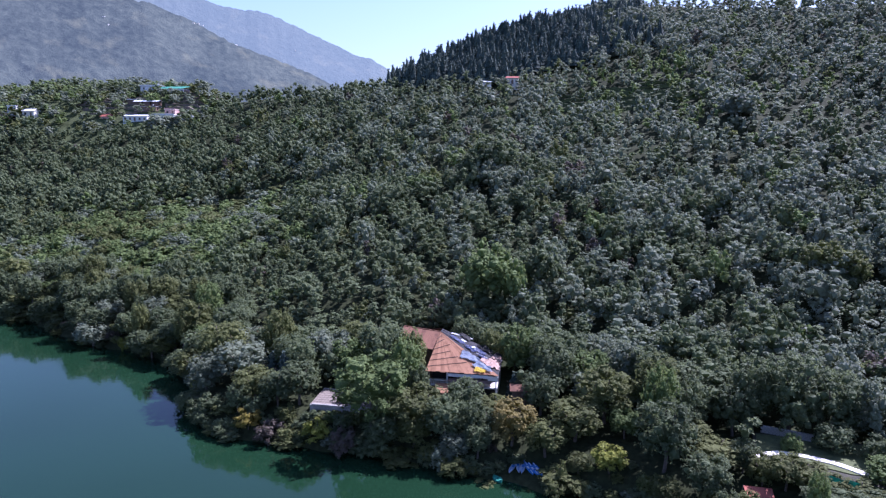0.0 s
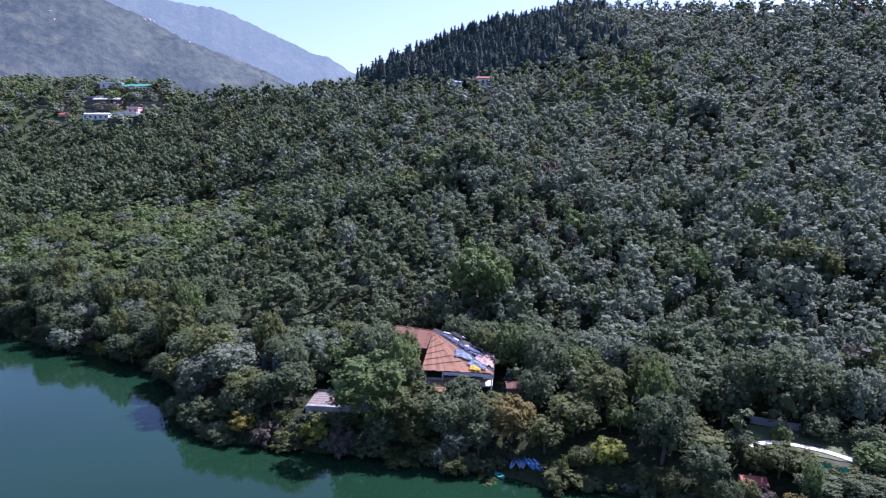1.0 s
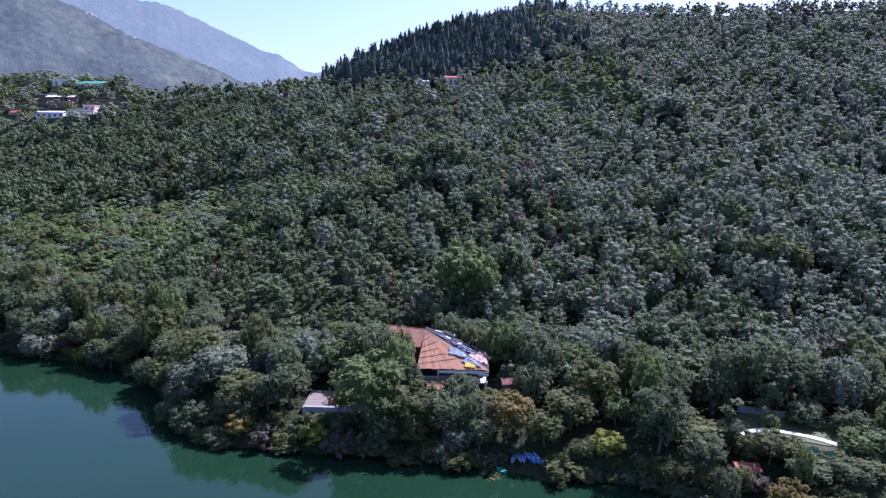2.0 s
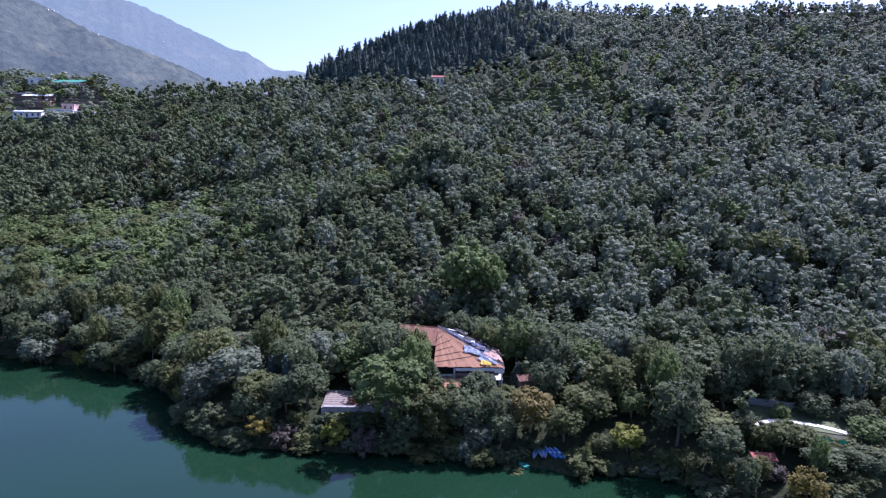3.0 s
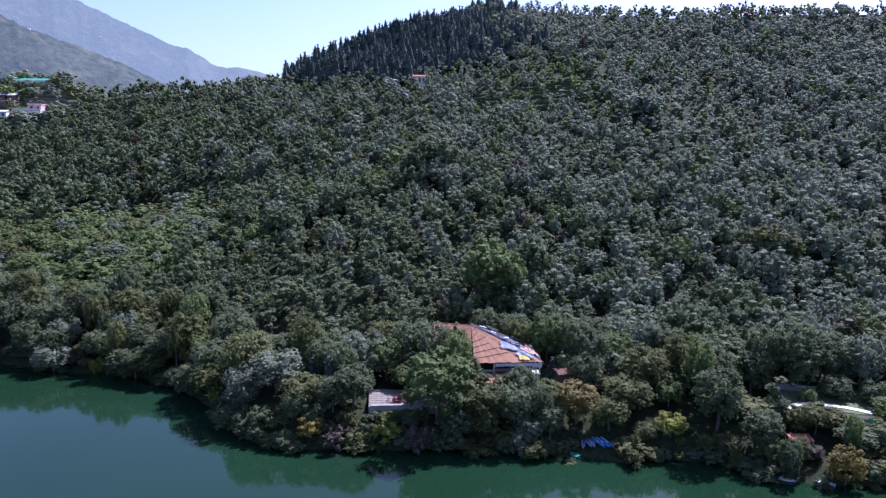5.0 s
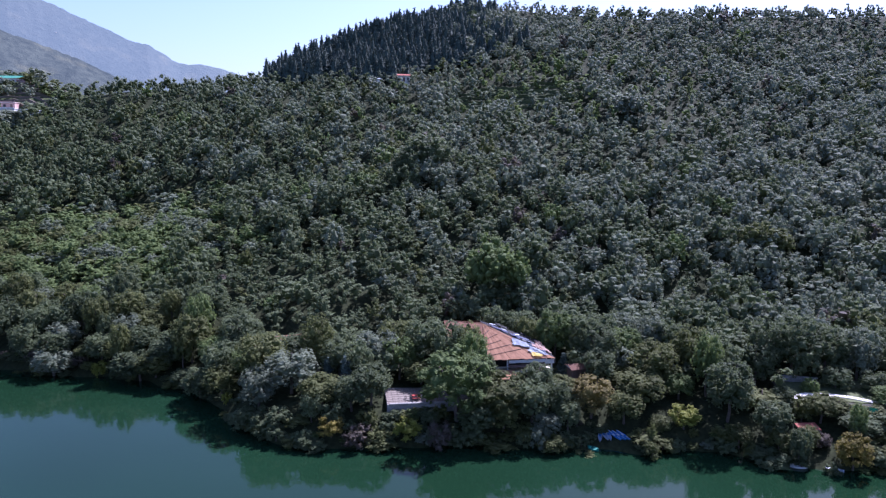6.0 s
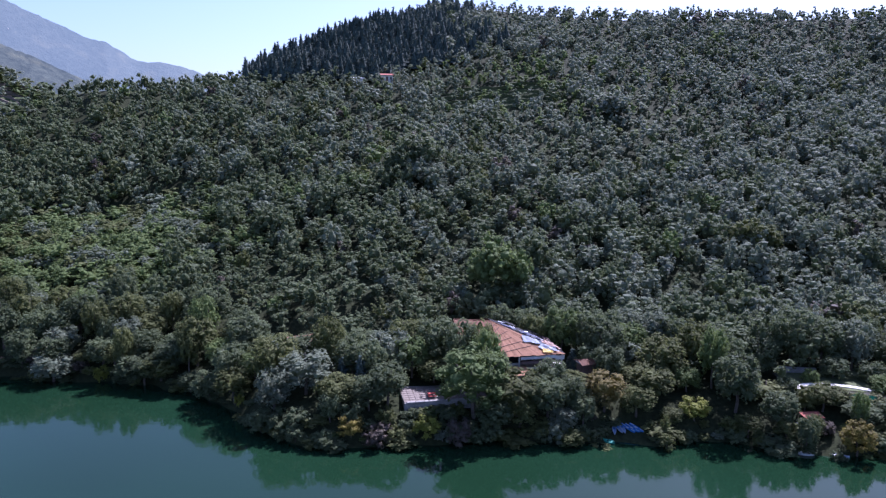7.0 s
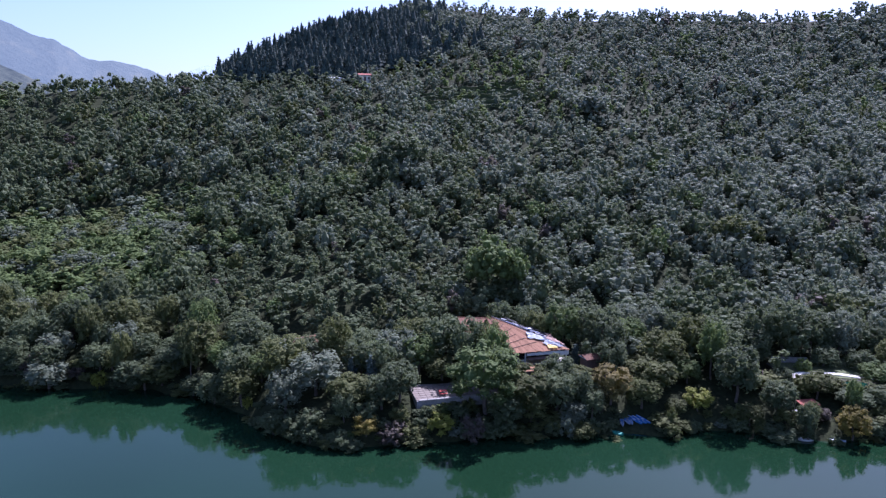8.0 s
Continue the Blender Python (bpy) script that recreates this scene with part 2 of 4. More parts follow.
def mountain(name, label, distance, azimuths, elevations, mat, depth, seed):
    """A far range: its skyline runs through the given bearings, with spurs and gullies below it."""
    n, m = 250, 50
    az = np.linspace(azimuths[0], azimuths[-1], n)
    top = np.interp(az, azimuths, elevations)
    rows = []
    for j in range(m):
        f = j / (m - 1)
        for i in range(n):
            a = radians(az[i])
            crest = distance * math.tan(radians(top[i])) + 52
            spur = noise.fractal(Vector((az[i] * 0.8 + 1.3 * f + seed, f * 4.0, seed)), 0.9, 2.1, 8)
            r = distance - depth * (1 - f) + 0.13 * depth * spur * (1 - f)
            jag = 1 + 0.012 * noise.fractal(Vector((az[i] * 3.1, seed, 0.5)), 1.0, 2.0, 4)
            z = -10 + (crest * jag + 10) * (f**0.9) + 0.05 * crest * spur * math.sin(math.pi * f)
            rows.append((-20 + r * math.sin(a), r * math.cos(a), z))
    ob = new(name, tri_mesh(name, rows, grid_faces(m, n), smooth=True))
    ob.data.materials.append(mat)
    tagged(ob, label, "mountain", kind="structure")


# Each farther range has paler colour and stronger glow, to stand for haze.
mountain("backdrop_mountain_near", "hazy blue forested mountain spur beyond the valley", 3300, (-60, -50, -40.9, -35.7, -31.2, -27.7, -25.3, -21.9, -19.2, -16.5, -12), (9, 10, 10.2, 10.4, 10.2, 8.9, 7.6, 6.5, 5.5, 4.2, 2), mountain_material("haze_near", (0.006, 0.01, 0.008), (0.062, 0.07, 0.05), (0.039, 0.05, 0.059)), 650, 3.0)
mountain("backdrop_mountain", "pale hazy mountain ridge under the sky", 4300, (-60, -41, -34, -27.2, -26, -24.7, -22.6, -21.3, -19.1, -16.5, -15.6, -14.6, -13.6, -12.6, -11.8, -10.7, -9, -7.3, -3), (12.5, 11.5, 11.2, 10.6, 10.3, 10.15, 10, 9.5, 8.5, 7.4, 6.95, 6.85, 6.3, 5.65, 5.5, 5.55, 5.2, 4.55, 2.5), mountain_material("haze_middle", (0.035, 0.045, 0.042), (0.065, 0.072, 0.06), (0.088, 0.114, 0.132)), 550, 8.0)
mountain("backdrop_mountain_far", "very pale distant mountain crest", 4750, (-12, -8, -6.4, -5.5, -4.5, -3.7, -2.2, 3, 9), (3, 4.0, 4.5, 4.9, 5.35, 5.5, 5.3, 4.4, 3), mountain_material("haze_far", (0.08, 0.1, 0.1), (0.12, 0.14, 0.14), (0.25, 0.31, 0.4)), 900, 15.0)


# ---------------------------------------------------------------- plant shapes
def unit(v):
    return v / np.maximum(np.linalg.norm(v, axis=-1, keepdims=True), 1e-9)


def tufts(rng, points, normals, leaves, length, width, lift=0.5, flat=0.0):
    """Puffs of small leaves round the given points, their faces turned outward and up."""
    n = len(points)
    out = []
    for k in range(leaves):
        face = unit(normals * 0.55 + lift * np.array([0, 0, 1.0]) + 0.6 * unit(rng.normal(size=(n, 3))))
        face = unit(face * np.array([1 - flat, 1 - flat, 1.0]))
        shift = unit(rng.normal(size=(n, 3))) * rng.uniform(0.25, 1.0, (n, 1)) * length * 0.8
        shift[:, 2] *= 1 - 0.6 * flat
        way = unit(np.cross(face, rng.normal(size=(n, 3))))
        across = np.cross(face, way)
        size = length * rng.uniform(0.65, 1.25, n)[:, None]
        wide = across * width * rng.uniform(0.8, 1.25, n)[:, None]
        mid = points + shift
        out.append(np.stack([mid - wide - way * size * 0.3, mid + wide - way * size * 0.3, mid + way * size * 0.62], 1))
    tri = np.concatenate(out)
    return tri.reshape(-1, 3), np.arange(len(tri) * 3).reshape(-1, 3)


def joined(parts):
    verts, faces, base = [], [], 0
    for v, f in parts:
        verts.append(v)
        faces.append(f + base)
        base += len(v)
    return np.concatenate(verts), np.concatenate(faces)


def leaf_mass(rng, at, size, level):
    """The closed, knobbly inner mass of one bough."""
    bm = bmesh.new()
    bmesh.ops.create_icosphere(bm, subdivisions=level, radius=1.0)
    v = np.array([p.co for p in bm.verts])
    f = np.array([[p.index for p in face.verts] for face in bm.faces])
    bm.free()
    return at + v * size * rng.uniform(0.64, 1.2, (len(v), 1)), f


def broad_crown(seed, radius, bottom, top, lobes, clumps, leaves, length, width, flat=0.0, spread=0.64, level=1, knob=(0.34, 0.5), core=0.66):
    """A crown of uneven lobes: an inner mass of twigs and leaves and an outer layer of leaf rosettes with gaps."""
    rng = np.random.default_rng(seed)
    half = (top - bottom) / 2
    lobe_at, lobe_r = [], []
    for k in range(lobes):
        turn, up = 2.4 * k + rng.uniform(-0.4, 0.4), (k + 0.5) / lobes * 1.7 - 0.75
        out = spread * math.sqrt(max(0.1, 1 - (up * 0.85) ** 2)) * rng.uniform(0.75, 1.1)
        r = rng.uniform(*knob)
        lobe_at.append((radius * out * math.cos(turn), radius * out * math.sin(turn), bottom + half + half * up * 0.72))
        lobe_r.append((radius * r, radius * r, min(half, radius) * r * rng.uniform(0.8, 1.05)))
    lobe_at, lobe_r = np.array(lobe_at), np.array(lobe_r)
    parts = [leaf_mass(rng, a, b * core, level) for a, b in zip(lobe_at, lobe_r)]
    parts.append(leaf_mass(rng, np.array([0, 0, bottom + half]), np.array([radius * 0.42, radius * 0.42, half * 0.42]), 2 if lobes > 20 else 1))
    pick = rng.integers(0, lobes, clumps * 3)
    way = unit(rng.normal(size=(clumps * 3, 3)) + np.array([0, 0, 0.35]))
    spots = lobe_at[pick] + way * lobe_r[pick] * rng.uniform(0.86, 1.16, (len(pick), 1))
    inside = (((spots[:, None] - lobe_at) / (lobe_r * 0.9)) ** 2).sum(-1)
    inside[np.arange(len(pick)), pick] = 9
    keep = np.flatnonzero(inside.min(1) > 1)[:clumps]
    parts.append(tufts(rng, spots[keep], way[keep], leaves, length, width, 0.55, flat))
    return joined(parts)


def pine_crown(seed, radius, bottom, top, clumps, leaves=4):
    """Drooping needle sprays, thick below and thinning to a blunt tip."""
    rng = np.random.default_rng(seed)
    f = 1 - np.sqrt(rng.random(clumps))
    turn = rng.uniform(0, 2 * np.pi, clumps)
    reach = (radius * (1 - f) ** 0.85 + 0.1) * rng.uniform(0.55, 1.1, clumps)
    spots = np.stack([reach * np.cos(turn), reach * np.sin(turn), bottom + (top - bottom) * f], 1)
    way = unit(np.stack([np.cos(turn), np.sin(turn), np.full(clumps, 0.35)], 1))
    size = 0.07 * (top - bottom)
    parts = [tufts(rng, spots, way, leaves, size, size * 0.32, 0.2)]
    for low, high, wide in ((0.0, 0.46, 1.0), (0.18, 0.66, 0.84), (0.36, 0.84, 0.64), (0.56, 1.0, 0.42)):
        ring = [(radius * wide * k * math.cos(a), radius * wide * k * math.sin(a), bottom + (top - bottom) * low) for a, k in zip(np.linspace(0, 2 * math.pi, 7, endpoint=False), rng.uniform(0.75, 1.1, 7))]
        v = np.array(ring + [(0, 0, bottom + (top - bottom) * high)])
        parts.append((v, np.array([(k, (k + 1) % 7, 7) for k in range(7)])))
    return joined(parts)


def trunk_shape(seed, height, thick, limbs, sides=6):
    """A tapered, slightly bent trunk that forks into limbs."""
    rng = np.random.default_rng(seed + 77)
    parts = []

    def limb(a, b, ra, rb):
        a, b = np.array(a, float), np.array(b, float)
        way = unit(b - a)
        side = unit(np.cross(way, (0.3, 0.9, 0.1)))
        other = np.cross(way, side)
        rings = []
        for f in (0, 0.5, 1):
            at, r = a + (b - a) * f + (side * 0.12 * np.linalg.norm(b - a) * math.sin(math.pi * f)) * 0.4, ra + (rb - ra) * f
            rings.append([at + r * (math.cos(t) * side + math.sin(t) * other) for t in np.linspace(0, 2 * math.pi, sides, endpoint=False)])
        v = np.array(rings).reshape(-1, 3)
        f = []
        for k in range(2):
            for s in range(sides):
                p, q = k * sides + s, k * sides + (s + 1) % sides
                f += [(p, q, q + sides), (p, q + sides, p + sides)]
        parts.append((v, np.array(f)))

    fork = np.array([rng.uniform(-0.3, 0.3), rng.uniform(-0.3, 0.3), height * 0.42])
    limb((0, 0, -0.6), fork, thick, thick * 0.7)
    for k in range(limbs):
        a = 2 * math.pi * (k + rng.random() * 0.6) / limbs
        r = height * rng.uniform(0.14, 0.26)
        limb(fork, (r * math.cos(a), r * math.sin(a), height * rng.uniform(0.62, 0.85)), thick * 0.6, thick * 0.2)
    return joined(parts)


# ---------------------------------------------------------------- shoreline trees, one by one
def crown_data(name, shape, species):
    data = tri_mesh(name, *shape)
    data.materials.append(LEAVES[species])
    return data


SHAPES = {}
for n in range(5):
    SHAPES["broad", n] = broad_crown(10 + n, 4.5, 1.2, 11.0, 30 + n, 720, 4, 0.36, 0.155, spread=0.7, knob=(0.22, 0.32), core=0.66), 11.0, 4.5
for n in range(3):
    SHAPES["fine", n] = broad_crown(40 + n, 4.5, 1.0, 11.0, 34, 780, 4, 0.34, 0.14, 0.1, spread=0.74, knob=(0.17, 0.28), core=0.78), 11.0, 4.5
for n in range(3):
    SHAPES["bush", n] = broad_crown(60 + n, 2.5, -0.3, 4.2, 15, 250, 4, 0.3, 0.125, spread=0.7, knob=(0.22, 0.34), core=0.8), 4.2, 2.5
for n in range(2):
    SHAPES["cone", n] = pine_crown(80 + n, 2.0, 1.0, 11.0, 240, 5), 11.0, 2.0
for n in range(2):
    SHAPES["bare", n] = broad_crown(90 + n, 2.0, 0.6, 4.0, 6, 80, 5, 0.4, 0.1), 4.0, 2.0
TEMPLATES = {}


def template(kind, variant, species):
    """One plant with its trunk and crown, kept to be copied."""
    key = kind, variant, species
    if key not in TEMPLATES:
        shape, height, radius = SHAPES[kind, variant]
        name = {"broad": "tree", "fine": "tree", "bush": "shrub", "cone": "conifer", "bare": "shrub"}[kind]
        thick = {"broad": 0.3, "fine": 0.28, "bush": 0.09, "cone": 0.2, "bare": 0.07}[kind]
        root = new(name)
        trunk = new("trunk", tri_mesh("trunk", *trunk_shape(variant, height, thick, 5 if kind != "cone" else 2)))
        trunk.data.materials.append(BARK)
        crown = new("crown", crown_data("crown", shape, species))
        trunk.parent = crown.parent = root
        TEMPLATES[key] = root, height, radius, []
    return TEMPLATES[key]


SPECIES_WORDS = {"hazed": "haze-paled green", "grey": "grey-green leafy", "deep": "deep green leafy", "light": "fresh light green", "olive": "olive green", "yellow": "bright yellow-green", "gold": "golden autumn", "brown": "brownish drooping", "rust": "dry reddish brown", "pine": "dark green"}


def plant(kind, variant, species, x, y, radius, top, turn, where="in the wooded lakeside strip"):
    """Sets a plant on the ground with its top at the given height above the lake."""
    root, height, base_radius, used = template(kind, variant, species)
    z = float(ground_z(x, y)) - 0.1
    tall = max(1.2, top - z)
    m = Matrix.Translation((x, y, z)) @ Matrix.Rotation(turn, 4, "Z") @ Matrix.Diagonal((radius / base_radius, radius / base_radius, tall / height, 1))
    if used:
        ob = copy_thing(root, m)
    else:
        ob = root
        ob.matrix_basis = m
        used.append(1)
    noun = {"broad": "broadleaf tree", "fine": "feathery-leaved tree", "bush": "bush", "cone": "small conifer", "bare": "sparse bush"}[kind]
    size = "tall" if tall > 11 else "low" if tall < 5 else "middling"
    tagged(ob, f"{size} {SPECIES_WORDS[species]} {noun} {where}", "shrub" if kind in ("bush", "bare") else "tree", {"broad": "lakeside trees", "fine": "lakeside trees", "bush": "lakeside shrubs", "cone": "lakeside conifers", "bare": "lakeside shrubs"}[kind])
    return ob


rng = np.random.default_rng(5)
PLACED = []
NAMED = (
    ("broad", "grey", -54, 121.5, 6.0, 14.0), ("broad", "grey", -66, 142, 5.0, 16.0), ("broad", "grey", -48, 114.5, 4.6, 11.0),
    ("broad", "grey", -38.9, 114.0, 4.3, 12.8), ("cone", "pine", -43.5, 118.5, 1.7, 13.0), ("cone", "pine", -47, 121, 1.5, 12.0),
    ("broad", "deep", -4.6, 135.4, 3.8, 17.0), ("broad", "deep", -10.2, 137.2, 3.8, 17.6), ("broad", "grey", 0.2, 134.2, 3.2, 16.0), ("fine", "light", -23.4, 108.4, 7.6, 17.4), ("fine", "olive", -15.4, 107.6, 5.8, 12.0), ("broad", "grey", -18.9, 116.2, 3.6, 18.2), ("broad", "grey", -22.6, 121.0, 5.2, 19.0), ("broad", "olive", -19.2, 120.4, 3.6, 18.6), ("broad", "grey", -37, 127, 5.2, 15.8),
    ("broad", "grey", -27, 128, 5.4, 18.0), ("broad", "grey", -32.5, 131, 5.0, 17.0), ("broad", "grey", -7.4, 111.4, 4.6, 12.6),
    ("fine", "brown", 1.2, 105.6, 4.3, 11.6), ("fine", "olive", -2.5, 112.5, 2.8, 10.0), ("broad", "grey", 11.5, 106.8, 5.0, 11.6),
    ("broad", "olive", 6.8, 103.6, 3.4, 8.6), ("fine", "yellow", 16.6, 99.8, 3.0, 7.3), ("broad", "olive", 25.6, 115, 5.2, 15.2),
    ("broad", "grey", 8.2, 120, 4.5, 17.2), ("fine", "grey", 1.8, 129, 4.6, 18.4), ("broad", "olive", -4.2, 131.5, 2.8, 15.8),
    ("cone", "pine", 0.8, 120.5, 2.0, 14.0), ("broad", "grey", 21.3, 124.5, 4.0, 17.5), ("broad", "olive", 28.2, 104.2, 4.6, 10.6),
    ("broad", "grey", 32.6, 101.5, 4.2, 10.4), ("bush", "olive", 30.0, 91.8, 2.6, 5.0), ("fine", "gold", 39.4, 86.0, 3.2, 6.8),
    ("fine", "olive", 41.2, 96.6, 3.2, 9.6), ("broad", "grey", 52.5, 92.5, 4.6, 10.6), ("bush", "yellow", -33.0, 106.4, 2.9, 5.0),
    ("bush", "rust", -41.8, 106.2, 3.0, 4.4), ("bush", "olive", -37.6, 106.2, 2.4, 3.8), ("bush", "gold", -46.3, 107.8, 2.7, 5.4),
    ("bush", "yellow", -98.9, 150.4, 1.9, 4.2), ("bush", "rust", -103.6, 152.4, 2.0, 4.6), ("bare", "olive", 8.3, 95.0, 1.7, 3.0),
    ("bare", "olive", 9.2, 97.2, 1.0, 5.2), ("bush", "yellow", -67.0, 126.5, 1.2, 4.0), ("bush", "light", -28.5, 109, 1.8, 4.8),
    ("broad", "grey", -20.5, 105.4, 3.4, 7.4), ("broad", "olive", -15.5, 105.6, 3.6, 7.4), ("bush", "deep", -58.5, 112.5, 2.6, 4.6), ("bush", "olive", -129, 164, 3, 5.5), ("fine", "olive", 44.4, 97.4, 2.7, 8.8), ("fine", "olive", 38.4, 97.9, 2.5, 8.8), ("broad", "grey", 47.2, 94.6, 2.4, 7.4), ("broad", "grey", 36.3, 100.6, 3.0, 9.6),
    ("broad", "grey", 54.6, 95.6, 3.8, 10.4), ("broad", "deep", 50.2, 89.8, 3.4, 7.6), ("broad", "deep", 44.8, 91.4, 3.2, 6.8), ("fine", "light", 44.0, 103.6, 1.9, 9.7), ("broad", "grey", 58.5, 94.8, 4.0, 10.6), ("broad", "grey", 34.6, 91.0, 2.4, 5.2), ("broad", "rust", 37.2, 91.6, 2.2, 4.6),
    ("bush", "deep", -35.2, 109.6, 1.8, 5.2), ("bush", "light", -31.4, 109.8, 1.7, 5.0), ("bush", "olive", -26.4, 109.3, 1.9, 5.9), ("bush", "grey", -21.5, 109.2, 2.0, 6.0), ("bush", "deep", -17.6, 108.9, 2.1, 6.0), ("fine", "olive", -12.5, 108.6, 2.8, 7.6), ("broad", "grey", -3.4, 107.4, 3.2, 8.6),
    ("broad", "deep", -55.2, 136.5, 3.6, 12.8), ("broad", "grey", -60.0, 137.0, 3.6, 13.0), ("broad", "grey", -50.5, 137.5, 3.6, 13.2), ("broad", "grey", -57.5, 136.0, 4.4, 13.4), ("broad", "grey", -52.6, 135.4, 4.0, 13.0), ("broad", "deep", -62.0, 138.5, 3.6, 13.0),
    ("broad", "grey", -17.0, 115.4, 2.9, 16.6), ("broad", "deep", 40.5, 113.0, 4.2, 18.0), ("broad", "grey", 46.5, 112.4, 4.4, 19.0), ("broad", "deep", 52.5, 110.4, 4.4, 18.4), ("broad", "grey", 58.5, 109.0, 4.4, 18.0), ("broad", "grey", 65.0, 107.8, 4.4, 17.6),
    ("broad", "grey", -28.4, 121.6, 4.4, 15.8), ("bush", "olive", 46.8, 96.6, 1.8, 6.9), ("bush", "light", 49.0, 95.0, 1.6, 6.8), ("bush", "olive", 51.2, 93.4, 1.8, 6.8), ("bush", "olive", 45.2, 98.8, 1.8, 7.7), ("bush", "deep", -36.0, 110.2, 2.2, 5.4), ("bush", "olive", -32.6, 109.9, 2.2, 5.2), ("bush", "deep", -29.0, 109.6, 2.2, 5.2), ("bush", "grey", -25.4, 109.4, 2.2, 5.2), ("bush", "deep", -34.4, 110.4, 1.9, 5.6), ("bush", "olive", -30.6, 110.2, 1.8, 5.8), ("bush", "light", -27.2, 110.0, 1.7, 5.8), ("bush", "rust", -124.0, 161.5, 1.9, 3.6), ("broad", "deep", 56.0, 101.2, 4.0, 11.4), ("broad", "grey", 62.5, 99.6, 4.4, 11.8), ("broad", "deep", 50.4, 104.8, 3.4, 11.0), ("broad", "grey", 67.0, 96.8, 4.2, 11.2),
)
for n, (kind, species, x, y, radius, top) in enumerate(NAMED):
    variants = sum(1 for key in SHAPES if key[0] == kind)
    species = ("grey", "deep", "olive", "deep", "light", "deep", "olive")[n % 7] if species == "grey" else species
    where = "at the water's edge" if y - float(shore(x)) < 5 else "beside the lakeside buildings"
    plant(kind, n % variants, species, x, y, radius, top, rng.uniform(0, 6.28), where)
    PLACED.append((x, y, radius))


SHOWY = [(x, y, radius) for kind, species, x, y, radius, top in NAMED if species in ("yellow", "gold", "rust", "brown") and y - float(shore(x)) < 8]


def in_clearing(x, y):
    """Building plots, terrace and lawn, kept free of trees."""
    hall = -23 < x < 1.5 and 106 < y < 143
    yard = -37 < x < -17 and 109.5 < y < 121
    lawn = 37 < x < 72 and 100.5 - 0.5 * max(x - 40, 0) < y < 109.5 - 0.1 * (x - 36) and y > 93.5
    cottage = -64 < x < -50 and 131 < y < 146
    kayaks = -0.6 < x < 7.4 and 90 < y < 103
    landing = 33 < x < 40 and 86 < y < 97
    return hall or yard or lawn or cottage or kayaks or landing


def in_sight(x, y, margin=9):
    return x > 7 - 0.97 * (y - 2) - margin and x < -59 + 1.12 * (y + 4) + margin


def fill(ys, xs, low, high, most):
    """Plants the strip between two distances from the water, thinned where crowns would crowd."""
    made = 0
    for gy in ys:
        for gx in xs:
            x, y = gx + rng.uniform(-1.6, 1.6), gy + rng.uniform(-1.5, 1.5)
            d = y - float(shore(x))
            edge = d < 5.0
            if d < low or d > (high if x > -70 else high * 0.72) or in_clearing(x, y) or not in_sight(x, y, 6) or made >= most:
                continue
            left = x < -58
            radius = (rng.uniform(3.0, 4.6) if left else rng.uniform(2.1, 3.6)) if edge else rng.uniform(3.2, 5.2)
            before = any(abs(x - a - (0.45 * (b - y) if a < -60 else 0)) < 0.85 * r + 0.7 * radius and b - 8 < y < b + 1.5 for a, b, r in SHOWY)
            if before:
                radius = rng.uniform(1.3, 2.0)
            if any((x - a) ** 2 + (y - b) ** 2 < (0.36 * (radius + min(r, 2.4)) if edge else (0.4 if left else 0.5) * (radius + r)) ** 2 for a, b, r in PLACED):
                continue
            z = float(ground_z(x, y))
            if before or edge and rng.random() < (0.35 if left else 0.62):
                kind, species, tall = "bush", rng.choice(["deep", "olive", "rust", "grey", "light"], p=[0.46, 0.3, 0.08, 0.04, 0.12]), rng.uniform(2.6, 5.2)
            else:
                kind, species, tall = "broad", rng.choice(["grey", "hazed", "deep", "olive", "light"], p=[0.04, 0.0, 0.5, 0.31, 0.15]), (rng.uniform(6.0, 9.5) if left else rng.uniform(5.0, 7.4)) if edge else rng.uniform(7.5, 12.0)
            if before:
                tall = rng.uniform(1.6, 2.6)
            variants = sum(1 for key in SHAPES if key[0] == kind)
            plant(kind, int(rng.integers(variants)), str(species), x, y, radius, z + tall, rng.uniform(0, 6.28), "at the water's edge" if edge else "above the lake")
            PLACED.append((x, y, radius))
            made += 1


for gx in np.arange(-150, 70, 2.3):
    x = gx + rng.uniform(-0.8, 0.8)
    y = float(shore(x)) + rng.uniform(-0.4, 0.9)
    if in_clearing(x, y) or not in_sight(x, y, 4) or any(abs(x - a) < 0.8 * r for a, b, r in SHOWY):
        continue
    plant("bush", int(rng.integers(3)), str(rng.choice(["deep", "olive", "grey"], p=[0.56, 0.4, 0.04])), x, y, rng.uniform(1.8, 2.7), rng.uniform(2.2, 4.8), rng.uniform(0, 6.28), "at the water's edge")
fill(np.arange(82, 182, 2.2), np.arange(-165, 80, 2.3), -1.3, 5.5, 400)
fill(np.arange(88, 185, 4.2), np.arange(-165, 92, 4.4), 5.0, 33, 300)


